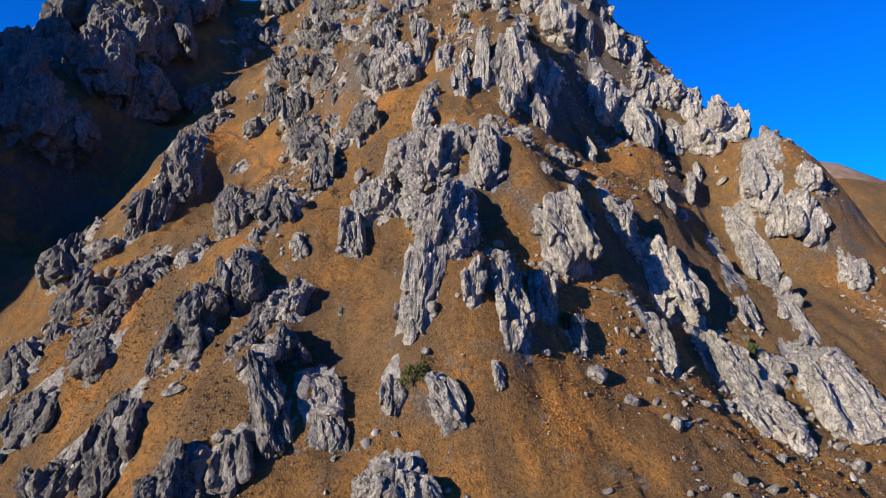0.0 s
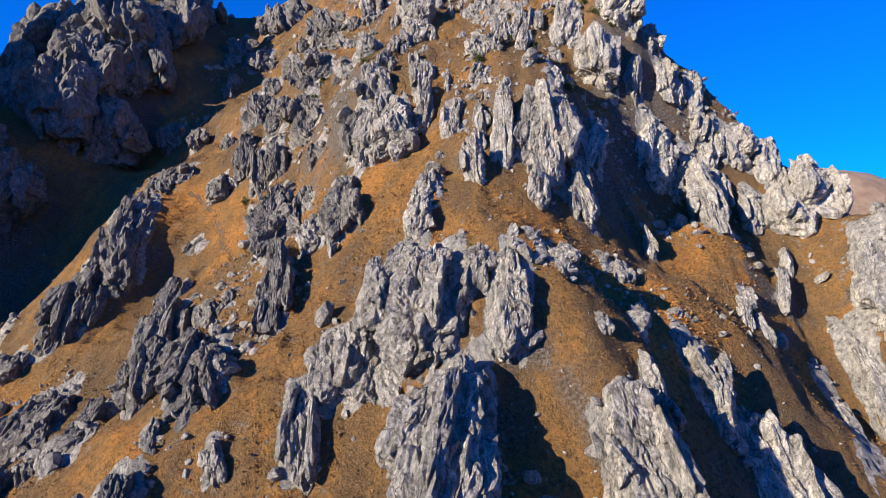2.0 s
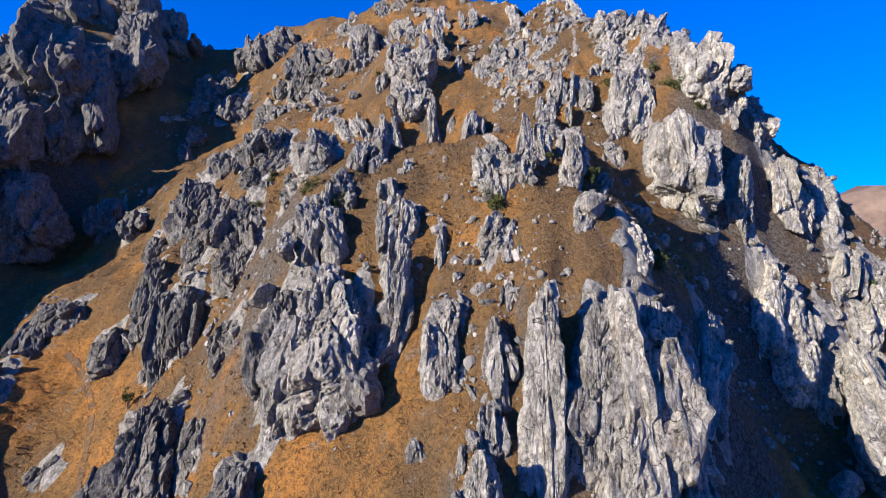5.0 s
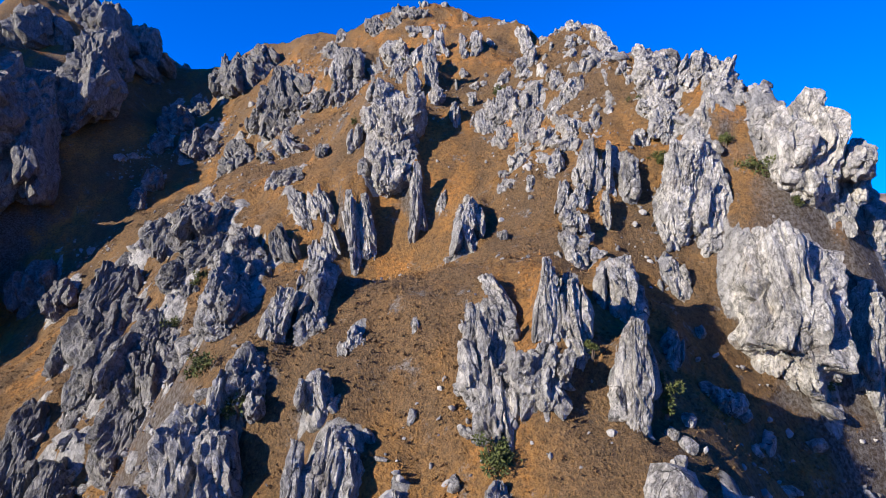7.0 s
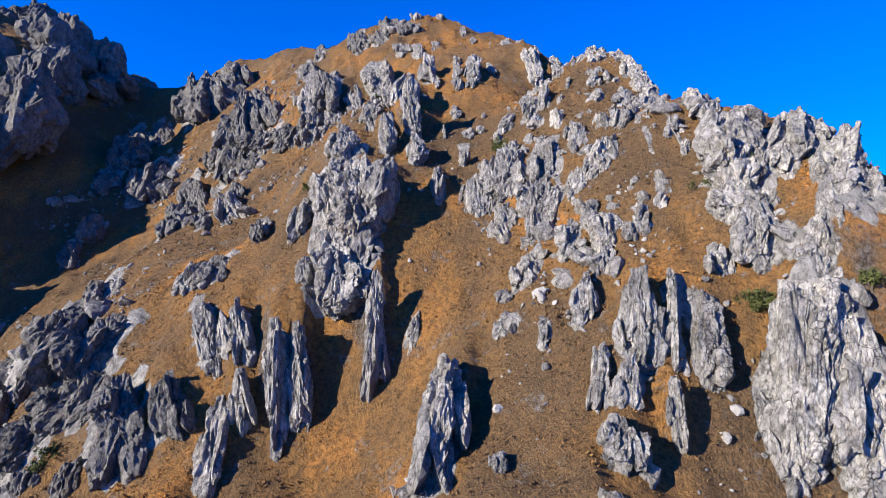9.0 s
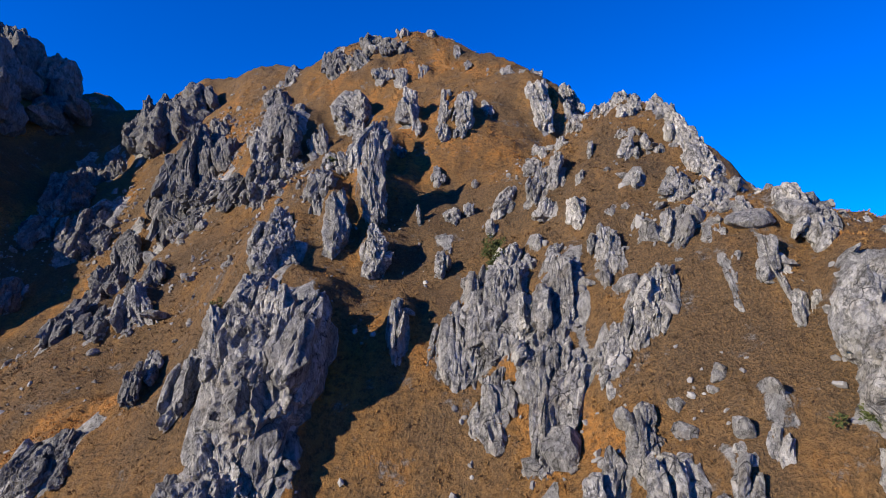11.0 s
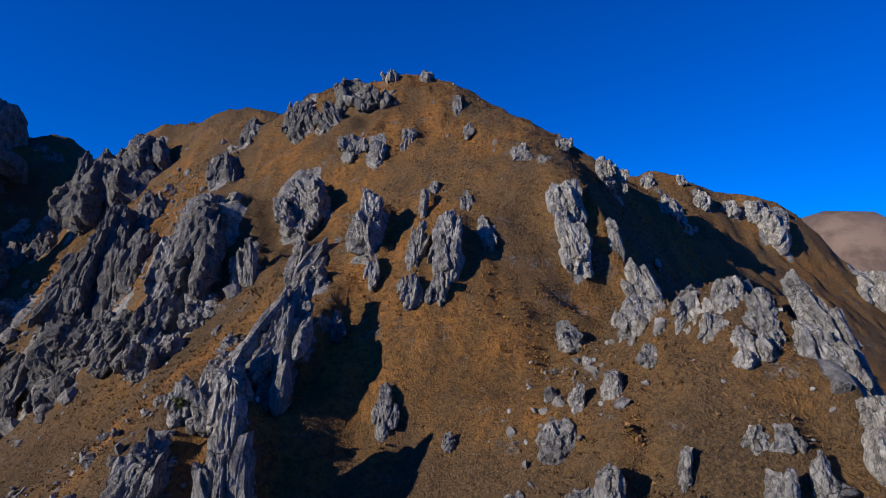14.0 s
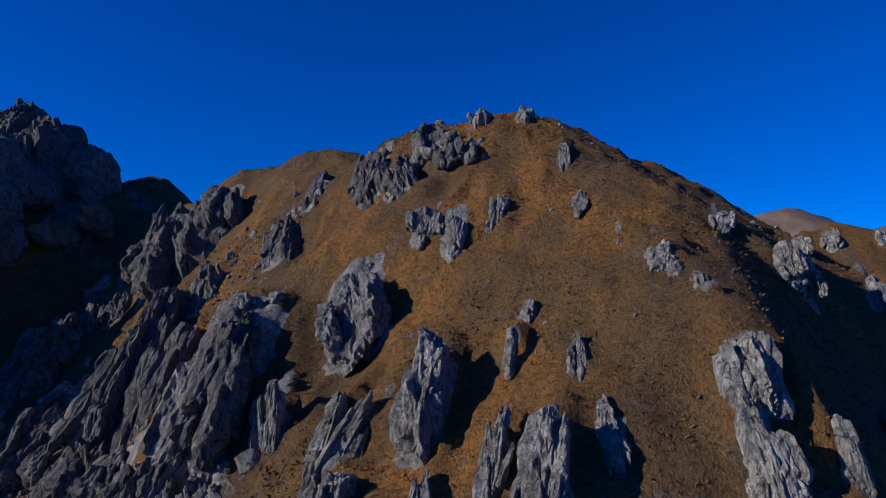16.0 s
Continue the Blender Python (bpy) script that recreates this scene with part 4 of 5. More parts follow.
HOLLOWS = [
    (-16, 94, 11, -6.1), (-16, 54, 11, 2.6), (20, -6, 36, 5), (32, 86, 7, -6), (8, 58, 7, 7),
    (-16, 138, 11, -1.8), (32, 102, 7, 6.1), (-4, 242, 36, -15.4), (0, 158, 7, -3.8), (-56, 230, 24, -10.9),
    (-68, 142, 7, 8.4), (-4, 94, 7, 5.9), (8, 70, 7, 3.9), (-16, -10, 36, 6.8), (80, 110, 24, -12.7),
    (4, 42, 7, 6.9), (40, 158, 11, -8.4),
]
KNOLLS = [
    (0, 134, 7, 5.1), (12, 146, 7, 2.8), (56, 78, 11, 12.3), (-28, 98, 7, -5), (-24, 206, 16, 6.9),
    (-40, 130, 11, -9.1), (16, 54, 7, 4.6), (-100, 170, 24, 21), (-80, 138, 11, -12.5), (-68, 166, 7, -12.1),
    (-12, 158, 7, 4.4), (52, 70, 7, 6.1), (4, 106, 7, -3.3), (20, 90, 7, -3.2), (-40, 34, 24, -10.5),
    (60, 218, 24, -0.9), (24, 74, 7, -5.5),
]
GULLIES = [
    (4, 122, 7, 1.9), (32, -10, 36, 7.5), (-12, 38, 7, 5.1), (8, 170, 7, -4.3), (40, 190, 7, 4.4),
    (84, 86, 24, -17.3), (-76, 78, 24, -5.2), (36, 78, 7, 9), (48, 102, 7, 3.4), (16, 78, 7, 4.2),
    (16, 106, 7, 3), (32, 62, 11, 5.3), (-60, 190, 11, -2.4), (-44, -10, 36, 19.4), (-8, 130, 7, -4.3),
    (-56, 138, 11, -15.4), (-72, 122, 11, 0.5),
]
RIBS = [
    (72, 142, 24, -8.4), (-28, 118, 7, -4.4), (-28, 86, 7, -6.5), (-36, 94, 7, 3), (-56, 102, 11, -15.9),
    (-68, 218, 7, 6.6), (-12, 82, 7, -2.7), (-52, 182, 11, -6.1), (44, 238, 36, -8.3), (-52, 186, 11, -4.2),
    (4, -10, 36, 5.8), (24, -10, 36, 7.1), (-8, 146, 7, -2), (24, 170, 11, 2.2), (8, -10, 36, 6.1),
    (28, -10, 36, 7.3),
    (-11, 179, 6, 4), (15, 178, 6, -1.7), (38, 190, 6, 2), (46, 193, 8, 3.6), (57, 192, 9, 7), (24, 138, 5, 2),
]
LEDGES = [
    (12, 106, 15, -1.5), (-40, 174, 15, -1.7), (24, 134, 7, -2.5), (-24, 102, 15, -1.4), (-56, 118, 10, -2),
    (-8, 174, 15, -1.3), (28, 98, 10, -1.5), (12, 70, 10, -1.5), (-36, 190, 7, -2.2), (0, 106, 10, -2.1),
    (16, 154, 7, -1.6), (-48, 158, 15, -1.6), (20, 126, 7, 1.2), (-12, 182, 7, -1.4), (0, 62, 10, 1.1),
    (-40, 82, 10, -1.2), (-28, 118, 10, -1.3), (-12, 154, 7, -1.3), (0, 90, 7, 0.6), (52, 74, 15, -1),
    (0, 134, 7, -1), (-8, 38, 10, -1), (-8, 174, 7, -1.7),
]
DIPS = [
    (21, 177, 5, -1.8), (40, 190, 8, -1.4),
    (-6, 183, 6, 2.8), (-22, 197, 6, 2.3), (-38, 198, 6, 2.5), (8, 181, 7, 1.3), (22, 172, 4, -1.5), (28, 174, 4, -1.3), (51, 191, 6, 2),
    (-56, 118, 7, -2.2), (24, 102, 7, -1.5), (4, 78, 7, -1.1), (-16, 86, 7, -1.1), (-16, 138, 10, 1.2),
    (28, 70, 7, 1.7), (16, 90, 7, 1.4), (8, 138, 7, 0.5), (28, 54, 7, -0.8), (-20, 170, 10, 1.3),
    (-44, 158, 15, -1.6), (24, 146, 7, 1.4), (-4, 86, 7, 1), (-24, 78, 7, 1.2), (24, 70, 7, 1.4),
    (32, 82, 7, -0.9), (-32, 90, 7, -0.7), (12, 114, 7, -1.2), (0, 118, 7, 0.7), (16, 74, 7, -0.9),
    (-44, 134, 10, 0.9), (-8, 178, 7, -1.5), (32, 70, 7, 1),
]


def swell(x, y):
    """The mountainside: one broad spur with swells and hollows."""
    u, v = x / 60.0, (y - 110.0) / 90.0
    z = 107.3 + -6.85 * u + 62.4 * v + -5.89 * u * u + -3.17 * u * v + -23.23 * v * v
    for a, b, r, h in SPURS + HOLLOWS + KNOLLS + GULLIES + RIBS + LEDGES + DIPS:
        z = z + h * np.exp(-((x - a) ** 2 + (y - b) ** 2) / r ** 2)
    return z - 0.5


def smooth(a, b, v):
    f = np.clip((v - a) / (b - a), 0, 1)
    return f * f * (3 - 2 * f)


def far_hills(x, y):
    """Bare rounded hills and the valley beyond the mountain."""
    z = -20 + 0 * x
    for a, b, r, h in ((494, 894, 190, 206), (650, 850, 200, 198), (270, 980, 190, 205), (390, 930, 150, 204), (950, 740, 260, 190), (-900, 500, 500, 180), (200, -900, 600, 140)):
        z = np.maximum(z, -20 + h * np.exp(-((x - a) ** 2 + (y - b) ** 2) / r ** 2))
    p = np.stack([x, y, 0 * x], 1)
    return z + 8 * fbm(p / 130, 4, 40) + 4 * ridged(p / 60, 3, 44)


def open_slope(x, y):
    """Height of the slope for arrays x, y, before its ledges and bedrock."""
    r = np.hypot(x * 0.95, y - 115)
    f = smooth(125, 330, r)
    cx, cy = np.clip(x, -170, 170), np.clip(y, -130, 320)
    p = np.stack([x, y, 0 * x], 1)
    z = (1 - f) * swell(cx, cy) + f * far_hills(x, y)
    near = 1 - f
    # an unseen mountain added to shade the left cliff, and the drop to the valley
    z = np.maximum(z, 40 + 146 * np.exp(-((x + 168) ** 2 + (y - 112) ** 2) / 44 ** 2))
    z = z - 34 * np.exp(-((x - 112) ** 2 + (y - 163) ** 2) / 32 ** 2)
    z = z - 46 * smooth(84, 106, -x) * smooth(122, 146, y) * (1 - smooth(186, 206, y))
    return z + near * (0.55 * fbm(p / 7.0, 3, 5) + 0.3 * ridged(p / 2.2, 3, 9))


def ball(level):
    bm = bmesh.new()
    bmesh.ops.create_icosphere(bm, subdivisions=level, radius=1.0)
    v = np.array([p.co for p in bm.verts])
    f = np.array([[q.index for q in p.verts] for p in bm.faces])
    bm.free()
    return v, f


BALLS = {k: ball(k) for k in (2, 3, 4, 5, 6)}


def broken(p, seed):
    """Blocks of broken rock: for each place the height of its block's slanting face, and how near it is to the joint between two blocks."""
    i = np.floor(p).astype(np.int64)
    near = np.full(len(p), 9.0)
    next_near = np.full(len(p), 9.0)
    value = np.zeros(len(p))
    for a in (-1, 0, 1):
        for b in (-1, 0, 1):
            for c in (-1, 0, 1):
                j = i + (a, b, c)
                h = lattice(j, seed)
                h1, h2 = lattice(j, seed + 1), lattice(j, seed + 2)
                away = p - (j + 0.5 + 0.42 * np.stack([h, h1, h2], 1))
                d = np.linalg.norm(away, axis=1)
                h = 0.7 * h + away @ (0.9, -0.7, 0.8) * h1 + away @ (-0.5, 0.9, 0.6) * h2
                closer = d < near
                next_near = np.where(closer, near, np.minimum(next_near, d))
                value = np.where(closer, h, value)
                near = np.where(closer, d, near)
    return value, np.clip((next_near - near) / 0.13, 0, 1)


# ledges behind the rocks and the broken bedrock round their feet, on one even net
NET_X, NET_Y, STEP = np.arange(-80, 62.01, 0.42), np.arange(18, 208.01, 0.42), 0.42


def bedrock_relief():
    """Two nets: how far ledges and bedrock stand above the open slope, and where rock is bare."""
    lift, bare = np.zeros((len(NET_Y), len(NET_X))), np.zeros((len(NET_Y), len(NET_X)))
    for kind, base, top, width, level in PLACED:
        if kind == "buttress":
            continue
        way = np.array([top[0] - base[0], top[1] - base[1]])
        length = max(float(np.hypot(*way)), 0.4)
        way = way / length
        reach = length + width + 6
        i0, i1 = np.searchsorted(NET_X, (base[0] - reach, base[0] + reach))
        j0, j1 = np.searchsorted(NET_Y, (base[1] - reach, base[1] + reach))
        if i1 <= i0 or j1 <= j0:
            continue
        x, y = np.meshgrid(NET_X[i0:i1] - base[0], NET_Y[j0:j1] - base[1])
        v, u = x * way[0] + y * way[1], np.abs(x * way[1] - y * way[0])
        stand = top[2] - float(open_slope(np.array([top[0]]), np.array([top[1]]))[0])
        stand = min(max(stand, 0.0), 3.5)
        climb = smooth(0.2 * length, length, v) * np.exp(-(np.maximum(v - length, 0) / (1.0 + 0.9 * stand)) ** 2)
        lift[j0:j1, i0:i1] = np.maximum(lift[j0:j1, i0:i1], 0.5 * stand * climb * np.exp(-(u / (0.42 * width + 0.1)) ** 4))
        edge = (np.maximum(u - 0.36 * width, 0) / (0.1 * width + 0.25)) ** 2 + (np.maximum(np.maximum(-v, v - length), 0) / (0.12 * length + 0.3)) ** 2
        bare[j0:j1, i0:i1] = np.maximum(bare[j0:j1, i0:i1], np.exp(-edge) * min(1.0, 0.55 + 0.12 * width))
    x, y = np.meshgrid(NET_X, NET_Y)
    p = np.stack([x.ravel(), y.ravel(), 0 * x.ravel()], 1)
    bare = bare.ravel() + 0.3 * fbm(p * (0.8, 0.45, 1), 3, 70)
    bare = smooth(0.62, 0.98, bare)
    on = bare > 0.02
    q = p[on] * (0.62, 0.36, 1) + 0.2 * np.stack([vnoise(p[on], 31), vnoise(p[on], 32), 0 * p[on][:, 0]], 1)
    v1, j1 = broken(q, 33)
    v2, j2 = broken(q * 2.6, 37)
    rise = np.zeros(len(p))
    rise[on] = bare[on] * (0.2 + 0.42 * v1 - 0.3 * (1 - j1) + 0.17 * v2 - 0.1 * (1 - j2))
    return lift + rise.reshape(lift.shape), bare.reshape(lift.shape)


RELIEF, BARE = bedrock_relief()


def on_net(net, x, y):
    """Values of a net at x, y, none beyond it."""
    u, v = (x - NET_X[0]) / STEP, (y - NET_Y[0]) / STEP
    inside = (u >= 0) & (v >= 0) & (u <= len(NET_X) - 1.001) & (v <= len(NET_Y) - 1.001)
    u, v = np.clip(u, 0, len(NET_X) - 1.001), np.clip(v, 0, len(NET_Y) - 1.001)
    i, j = u.astype(int), v.astype(int)
    u, v = u - i, v - j
    return inside * ((1 - v) * ((1 - u) * net[j, i] + u * net[j, i + 1]) + v * ((1 - u) * net[j + 1, i] + u * net[j + 1, i + 1]))


def ground_height(x, y):
    """Height of the ground for arrays x, y."""
    return open_slope(x, y) + on_net(RELIEF, x, y)


def spaced(lo, hi, step, end, grow=1.075):
    """Even steps between lo and hi, then ever wider ones out to +-end."""
    core = list(np.arange(lo, hi + step / 2, step))
    s, v = step, core[-1]
    while v < end:
        s *= grow
        v += s
        core.append(v)
    s, v = step, core[0]
    while v > -end:
        s *= grow
        v -= s
        core.insert(0, v)
    return np.array(core)


def mesh_from(name, verts, faces, mats, smooth_shade=False):
    """A mesh from arrays of places and of equal-sided faces."""
    me = bpy.data.meshes.new(name)
    n, k = faces.shape
    me.vertices.add(len(verts))
    me.vertices.foreach_set("co", np.ascontiguousarray(verts, dtype=np.float32).ravel())
    me.loops.add(n * k)
    me.loops.foreach_set("vertex_index", np.ascontiguousarray(faces, dtype=np.int32).ravel())
    me.polygons.add(n)
    me.polygons.foreach_set("loop_start", np.arange(0, n * k, k, dtype=np.int32))
    me.polygons.foreach_set("use_smooth", np.full(n, smooth_shade))
    for m in mats:
        me.materials.append(m)
    me.update(calc_edges=True)
    return me


def ground():
    xs, ys = spaced(NET_X[0], NET_X[-1], STEP, 3000), spaced(NET_Y[0], NET_Y[-1], STEP, 3000)
    gx, gy = np.meshgrid(xs, ys)
    gx, gy = gx.ravel(), gy.ravel()
    gz = ground_height(gx, gy)
    w, h = len(xs), len(ys)
    i = (np.arange(h - 1)[:, None] * w + np.arange(w - 1)[None, :]).ravel()
    faces = np.stack([i, i + 1, i + w + 1, i + w], 1)
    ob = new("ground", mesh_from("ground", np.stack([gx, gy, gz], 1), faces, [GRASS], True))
    bare = ob.data.attributes.new("bedrock", "FLOAT", "POINT")
    bare.data.foreach_set("value", on_net(BARE, gx, gy).astype(np.float32))
    tagged(ob, "steep mountainside of dry ochre grass and stony soil", "ground", kind="structure")


ground()


# ---- rocks ----
def crag(rng, level, size, blocky, flute, taper):
    """One jointed mass of rock, about size across, centred on 0, its long axis z: angular blocks grown together, then cleft and chipped."""
    v, f = BALLS[level]
    half = np.array(size) / 2
    r = np.zeros(len(v))
    turn = rng.normal(0, 0.3)
    for k in range(5):
        a = turn + rng.normal(0, 0.12)
        joints = np.array([(math.cos(a), math.sin(a), 0.1), (-math.cos(a), -math.sin(a), 0.1), (-math.sin(a), math.cos(a), 0.1), (math.sin(a), -math.cos(a), 0.15)])
        chipped = rng.normal(size=(4, 3)) * (1, 1, 0.7) * half
        crown = (rng.normal(0, 0.45, (2, 3)) + (0, 0, 1)) * half
        n = np.concatenate([joints + rng.normal(0, 0.14, (4, 3)), rng.normal(size=(2, 3)) * (1, 1, 0.55), chipped, crown])
        n /= np.linalg.norm(n, axis=1)[:, None]
        heart = rng.uniform(-1, 1, 3) * (0.3, 0.26, 0.36) * (k > 0)
        d = np.maximum(rng.uniform(0.5, 0.92, 12) * (1.0 if k == 0 else 0.72) + n @ heart, 0.1)
        dots = v @ n.T
        r = np.maximum(r, np.min(np.where(dots > 0.03, d / np.maximum(dots, 0.03), 9.0), axis=1))
    r = np.clip(r, 0.3, 1.15)
    p = v * r[:, None]
    up = (p[:, 2] + 1) / 2
    p[:, :2] *= (1.18 - taper * np.clip(up, 0, 1.2))[:, None]
    p[:, 0] += 0.14 * rng.uniform(-1, 1) * p[:, 2] ** 2
    p = p * half
    s = max(0.5 * (0.5 * min(size[0], size[1]) + 0.25 * size[0] + 0.2), 0.2)
    seed = int(rng.integers(1, 9999))
    out = v / half
    out /= np.linalg.norm(out, axis=1)[:, None]
    q = p / s
    q = q + 0.2 * np.stack([vnoise(q * 1.3, seed + 20), vnoise(q * 1.3, seed + 21), vnoise(q, seed + 22)], 1)
    lean = q[:, 2] * rng.uniform(-0.25, 0.25)
    q = q + np.stack([lean, 0 * lean, 0 * lean], 1)
    v1, j1 = broken(q * (1.0, 1.0, 0.38), seed)
    v2, j2 = broken(q * (2.4, 2.4, 0.95), seed + 5)
    a = blocky * (0.2 * v1 - 0.17 * (1 - j1)) + blocky * (0.1 * v2 - 0.07 * (1 - j2))
    a = a + 0.6 * flute * ridged(q * (1.6, 1.6, 0.35), 3, seed + 9) + 0.06 * fbm(q * 1.7, 2, seed + 7)
    if level >= 4:
        v3, j3 = broken(q * (6.0, 6.0, 2.8), seed + 11)
        a = a + blocky * (0.04 * v3 - 0.028 * (1 - j3))
    if level >= 5:
        v4, j4 = broken(q * (13.0, 13.0, 6.0), seed + 15)
        a = a + 0.024 * v4 - 0.012 * (1 - j4)
    p = p + out * (a * s)[:, None]
    return p, f


COUNT = [0]


def rock(name, base, top, width, label, depth=0.75, fins=4, level=3, mat=None, blocky=1.0, flute=0.1, taper=0.45):
    """A rock standing on the ground at base and reaching to top: a main block and, where it is broken up, fins beside it."""
    COUNT[0] += 1
    rng = np.random.default_rng(COUNT[0])
    base, top = Vector(base), Vector(top)
    up = top - base
    length = up.length
    up.normalize()
    side = up.cross(Vector((0, 1, -0.3))).normalized()
    front = side.cross(up).normalized()
    if front.dot(Vector((0, -1, 0.3))) < 0:
        front = -front
    # darker shade copy on the left flank and summit, paler stone on the right
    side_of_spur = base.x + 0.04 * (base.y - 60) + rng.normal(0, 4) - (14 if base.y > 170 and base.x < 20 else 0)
    stone = mat or (SHADED_ROCK if side_of_spur < -5 else PALE_ROCK if side_of_spur > 23 else ROCK)
    axes = np.array([side, front, up])
    deep = min(max(width * depth, 0.3), length * 1.1)

    def piece(nm, cx, cy, cz, w, d, l, lev, tilt=0.0):
        p, f = crag(rng, lev, (w, d, l), blocky, flute, taper)
        c, s = math.cos(tilt), math.sin(tilt)
        p = np.stack([p[:, 0] * c + p[:, 2] * s, p[:, 1], p[:, 2] * c - p[:, 0] * s], 1) + (cx, cy, cz)
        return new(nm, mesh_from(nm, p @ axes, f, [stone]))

    core = width * (1.05 if fins == 0 else 0.82)
    ob = piece(name, 0, 0, length * 0.46, core, deep, length * 1.14, level)
    ob.location = base
    for k in range(fins):
        x = (k + 0.5) / fins - 0.5 + rng.uniform(-0.1, 0.1)
        h = length * rng.uniform(0.35, 0.8) * (1.1 - 0.6 * abs(x))
        low = rng.uniform(-0.06, 0.9) * (length - h) * (1 - 0.7 * abs(x))
        fin = piece("fin", x * width, deep * rng.uniform(-0.1, 0.32), low + h * 0.46, width * rng.uniform(0.24, 0.5), deep * rng.uniform(0.5, 0.95), h * 1.14,
                    max(level - (2 if level > 5 or (level == 5 and width < 2.6) else 1), 2), rng.uniform(-0.2, 0.2))
        fin.parent = ob
    return tagged(ob, label, "rock", group=name.replace("_", " ") + "s on the mountainside")


KINDS = {
    "pinnacle": ("rock_pinnacle", "tall fluted grey limestone pinnacle rising from dry grass", 0.95, 3, None, 1.0, 0.1, 0.45),
    "face": ("limestone_crag", "sheer grey limestone crag with vertical runnels and joints", 0.7, 3, None, 0.8, 0.12, 0.2),
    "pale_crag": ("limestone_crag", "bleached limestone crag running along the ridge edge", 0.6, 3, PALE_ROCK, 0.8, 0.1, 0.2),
    "outcrop": ("rock_outcrop", "jagged grey limestone outcrop on the grassy slope", 0.8, 5, None, 1.0, 0.1, 0.4),
    "boulder": ("boulder", "angular grey limestone boulder half sunk in dry grass", 0.9, 1, None, 0.85, 0.08, 0.35),
    "slab": ("rock_slab", "low cracked grey limestone slab lying along the slope", 0.45, 4, None, 1.0, 0.1, 0.35),
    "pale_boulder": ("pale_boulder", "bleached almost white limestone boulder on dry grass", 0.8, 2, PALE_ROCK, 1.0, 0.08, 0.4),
    # buttresses take the darker copy, the cliff's shade painted in
    "buttress": ("cliff_buttress", "weathered limestone buttress of the neighbouring cliff, shade put into its colour", 0.9, 6, SHADED_ROCK, 0.9, 0.15, 0.35),
}
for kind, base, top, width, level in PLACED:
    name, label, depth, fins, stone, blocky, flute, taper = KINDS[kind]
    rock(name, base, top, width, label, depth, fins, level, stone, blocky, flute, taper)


# ---- loose stones, tussocks ----
def on_ground(x, y):
    """Places on the ground and its upward normals for arrays x, y."""
    e = 0.3
    z = ground_height(x, y)
    nx, ny = -(ground_height(x + e, y) - z) / e, -(ground_height(x, y + e) - z) / e
    n = np.stack([nx, ny, np.ones_like(nx)], 1)
    return np.stack([x, y, z], 1), n / np.linalg.norm(n, axis=1)[:, None]


def stones(name, label, count, small, most, level, seed, sink, near_rock=0.5, mat=None):
    """Broken stones scattered in drifts over the slope."""
    rng = np.random.default_rng(seed)
    x, y = rng.uniform(-50, 58, count * 4), rng.uniform(26, 190, count * 4)
    p = np.stack([x, y, 0 * x], 1)
    crowd = fbm(p / 9.0, 3, 61) + 0.5 * fbm(p / 2.5, 2, 65) + near_rock * on_net(BARE, x, y) - 0.9 * smooth(132, 148, y) * smooth(-8, 2, x)
    pick = np.argsort(-(crowd + rng.normal(0, 0.4, len(x))))[:count]
    place, n = on_ground(x[pick], y[pick])
    v, f = ball(level)
    size = small * (1 + rng.pareto(2.2, count)).clip(1, most)
    spread = rng.uniform(0.45, 1.5, (count, 1, 3))
    # flat breaks: the ball is cut by a few random planes
    cut = rng.normal(size=(count, 7, 3))
    cut /= np.linalg.norm(cut, axis=2)[:, :, None]
    far = rng.uniform(0.45, 0.9, (count, 7, 1))
    dots = np.einsum("cki,vi->ckv", cut, v)
    reach = np.min(np.where(dots > 0.1, far / np.maximum(dots, 0.1), 1.15), axis=1).clip(0.3, 1.15)
    lump = reach[:, :, None] * (1 + rng.uniform(-0.1, 0.1, (count, len(v), 1)))
    turn = np.linalg.qr(rng.normal(size=(count, 3, 3)))[0]
    verts = np.einsum("cvi,cij->cvj", v[None] * lump * spread, turn) * size[:, None, None]
    verts = verts + (place + n * (size * sink)[:, None])[:, None, :]
    faces = f[None] + (np.arange(count) * len(v))[:, None, None]
    ob = new(name, mesh_from(name, verts.reshape(-1, 3), faces.reshape(-1, 3), [mat or STONES]))
    tagged(ob, label, "stones", kind="stuff")


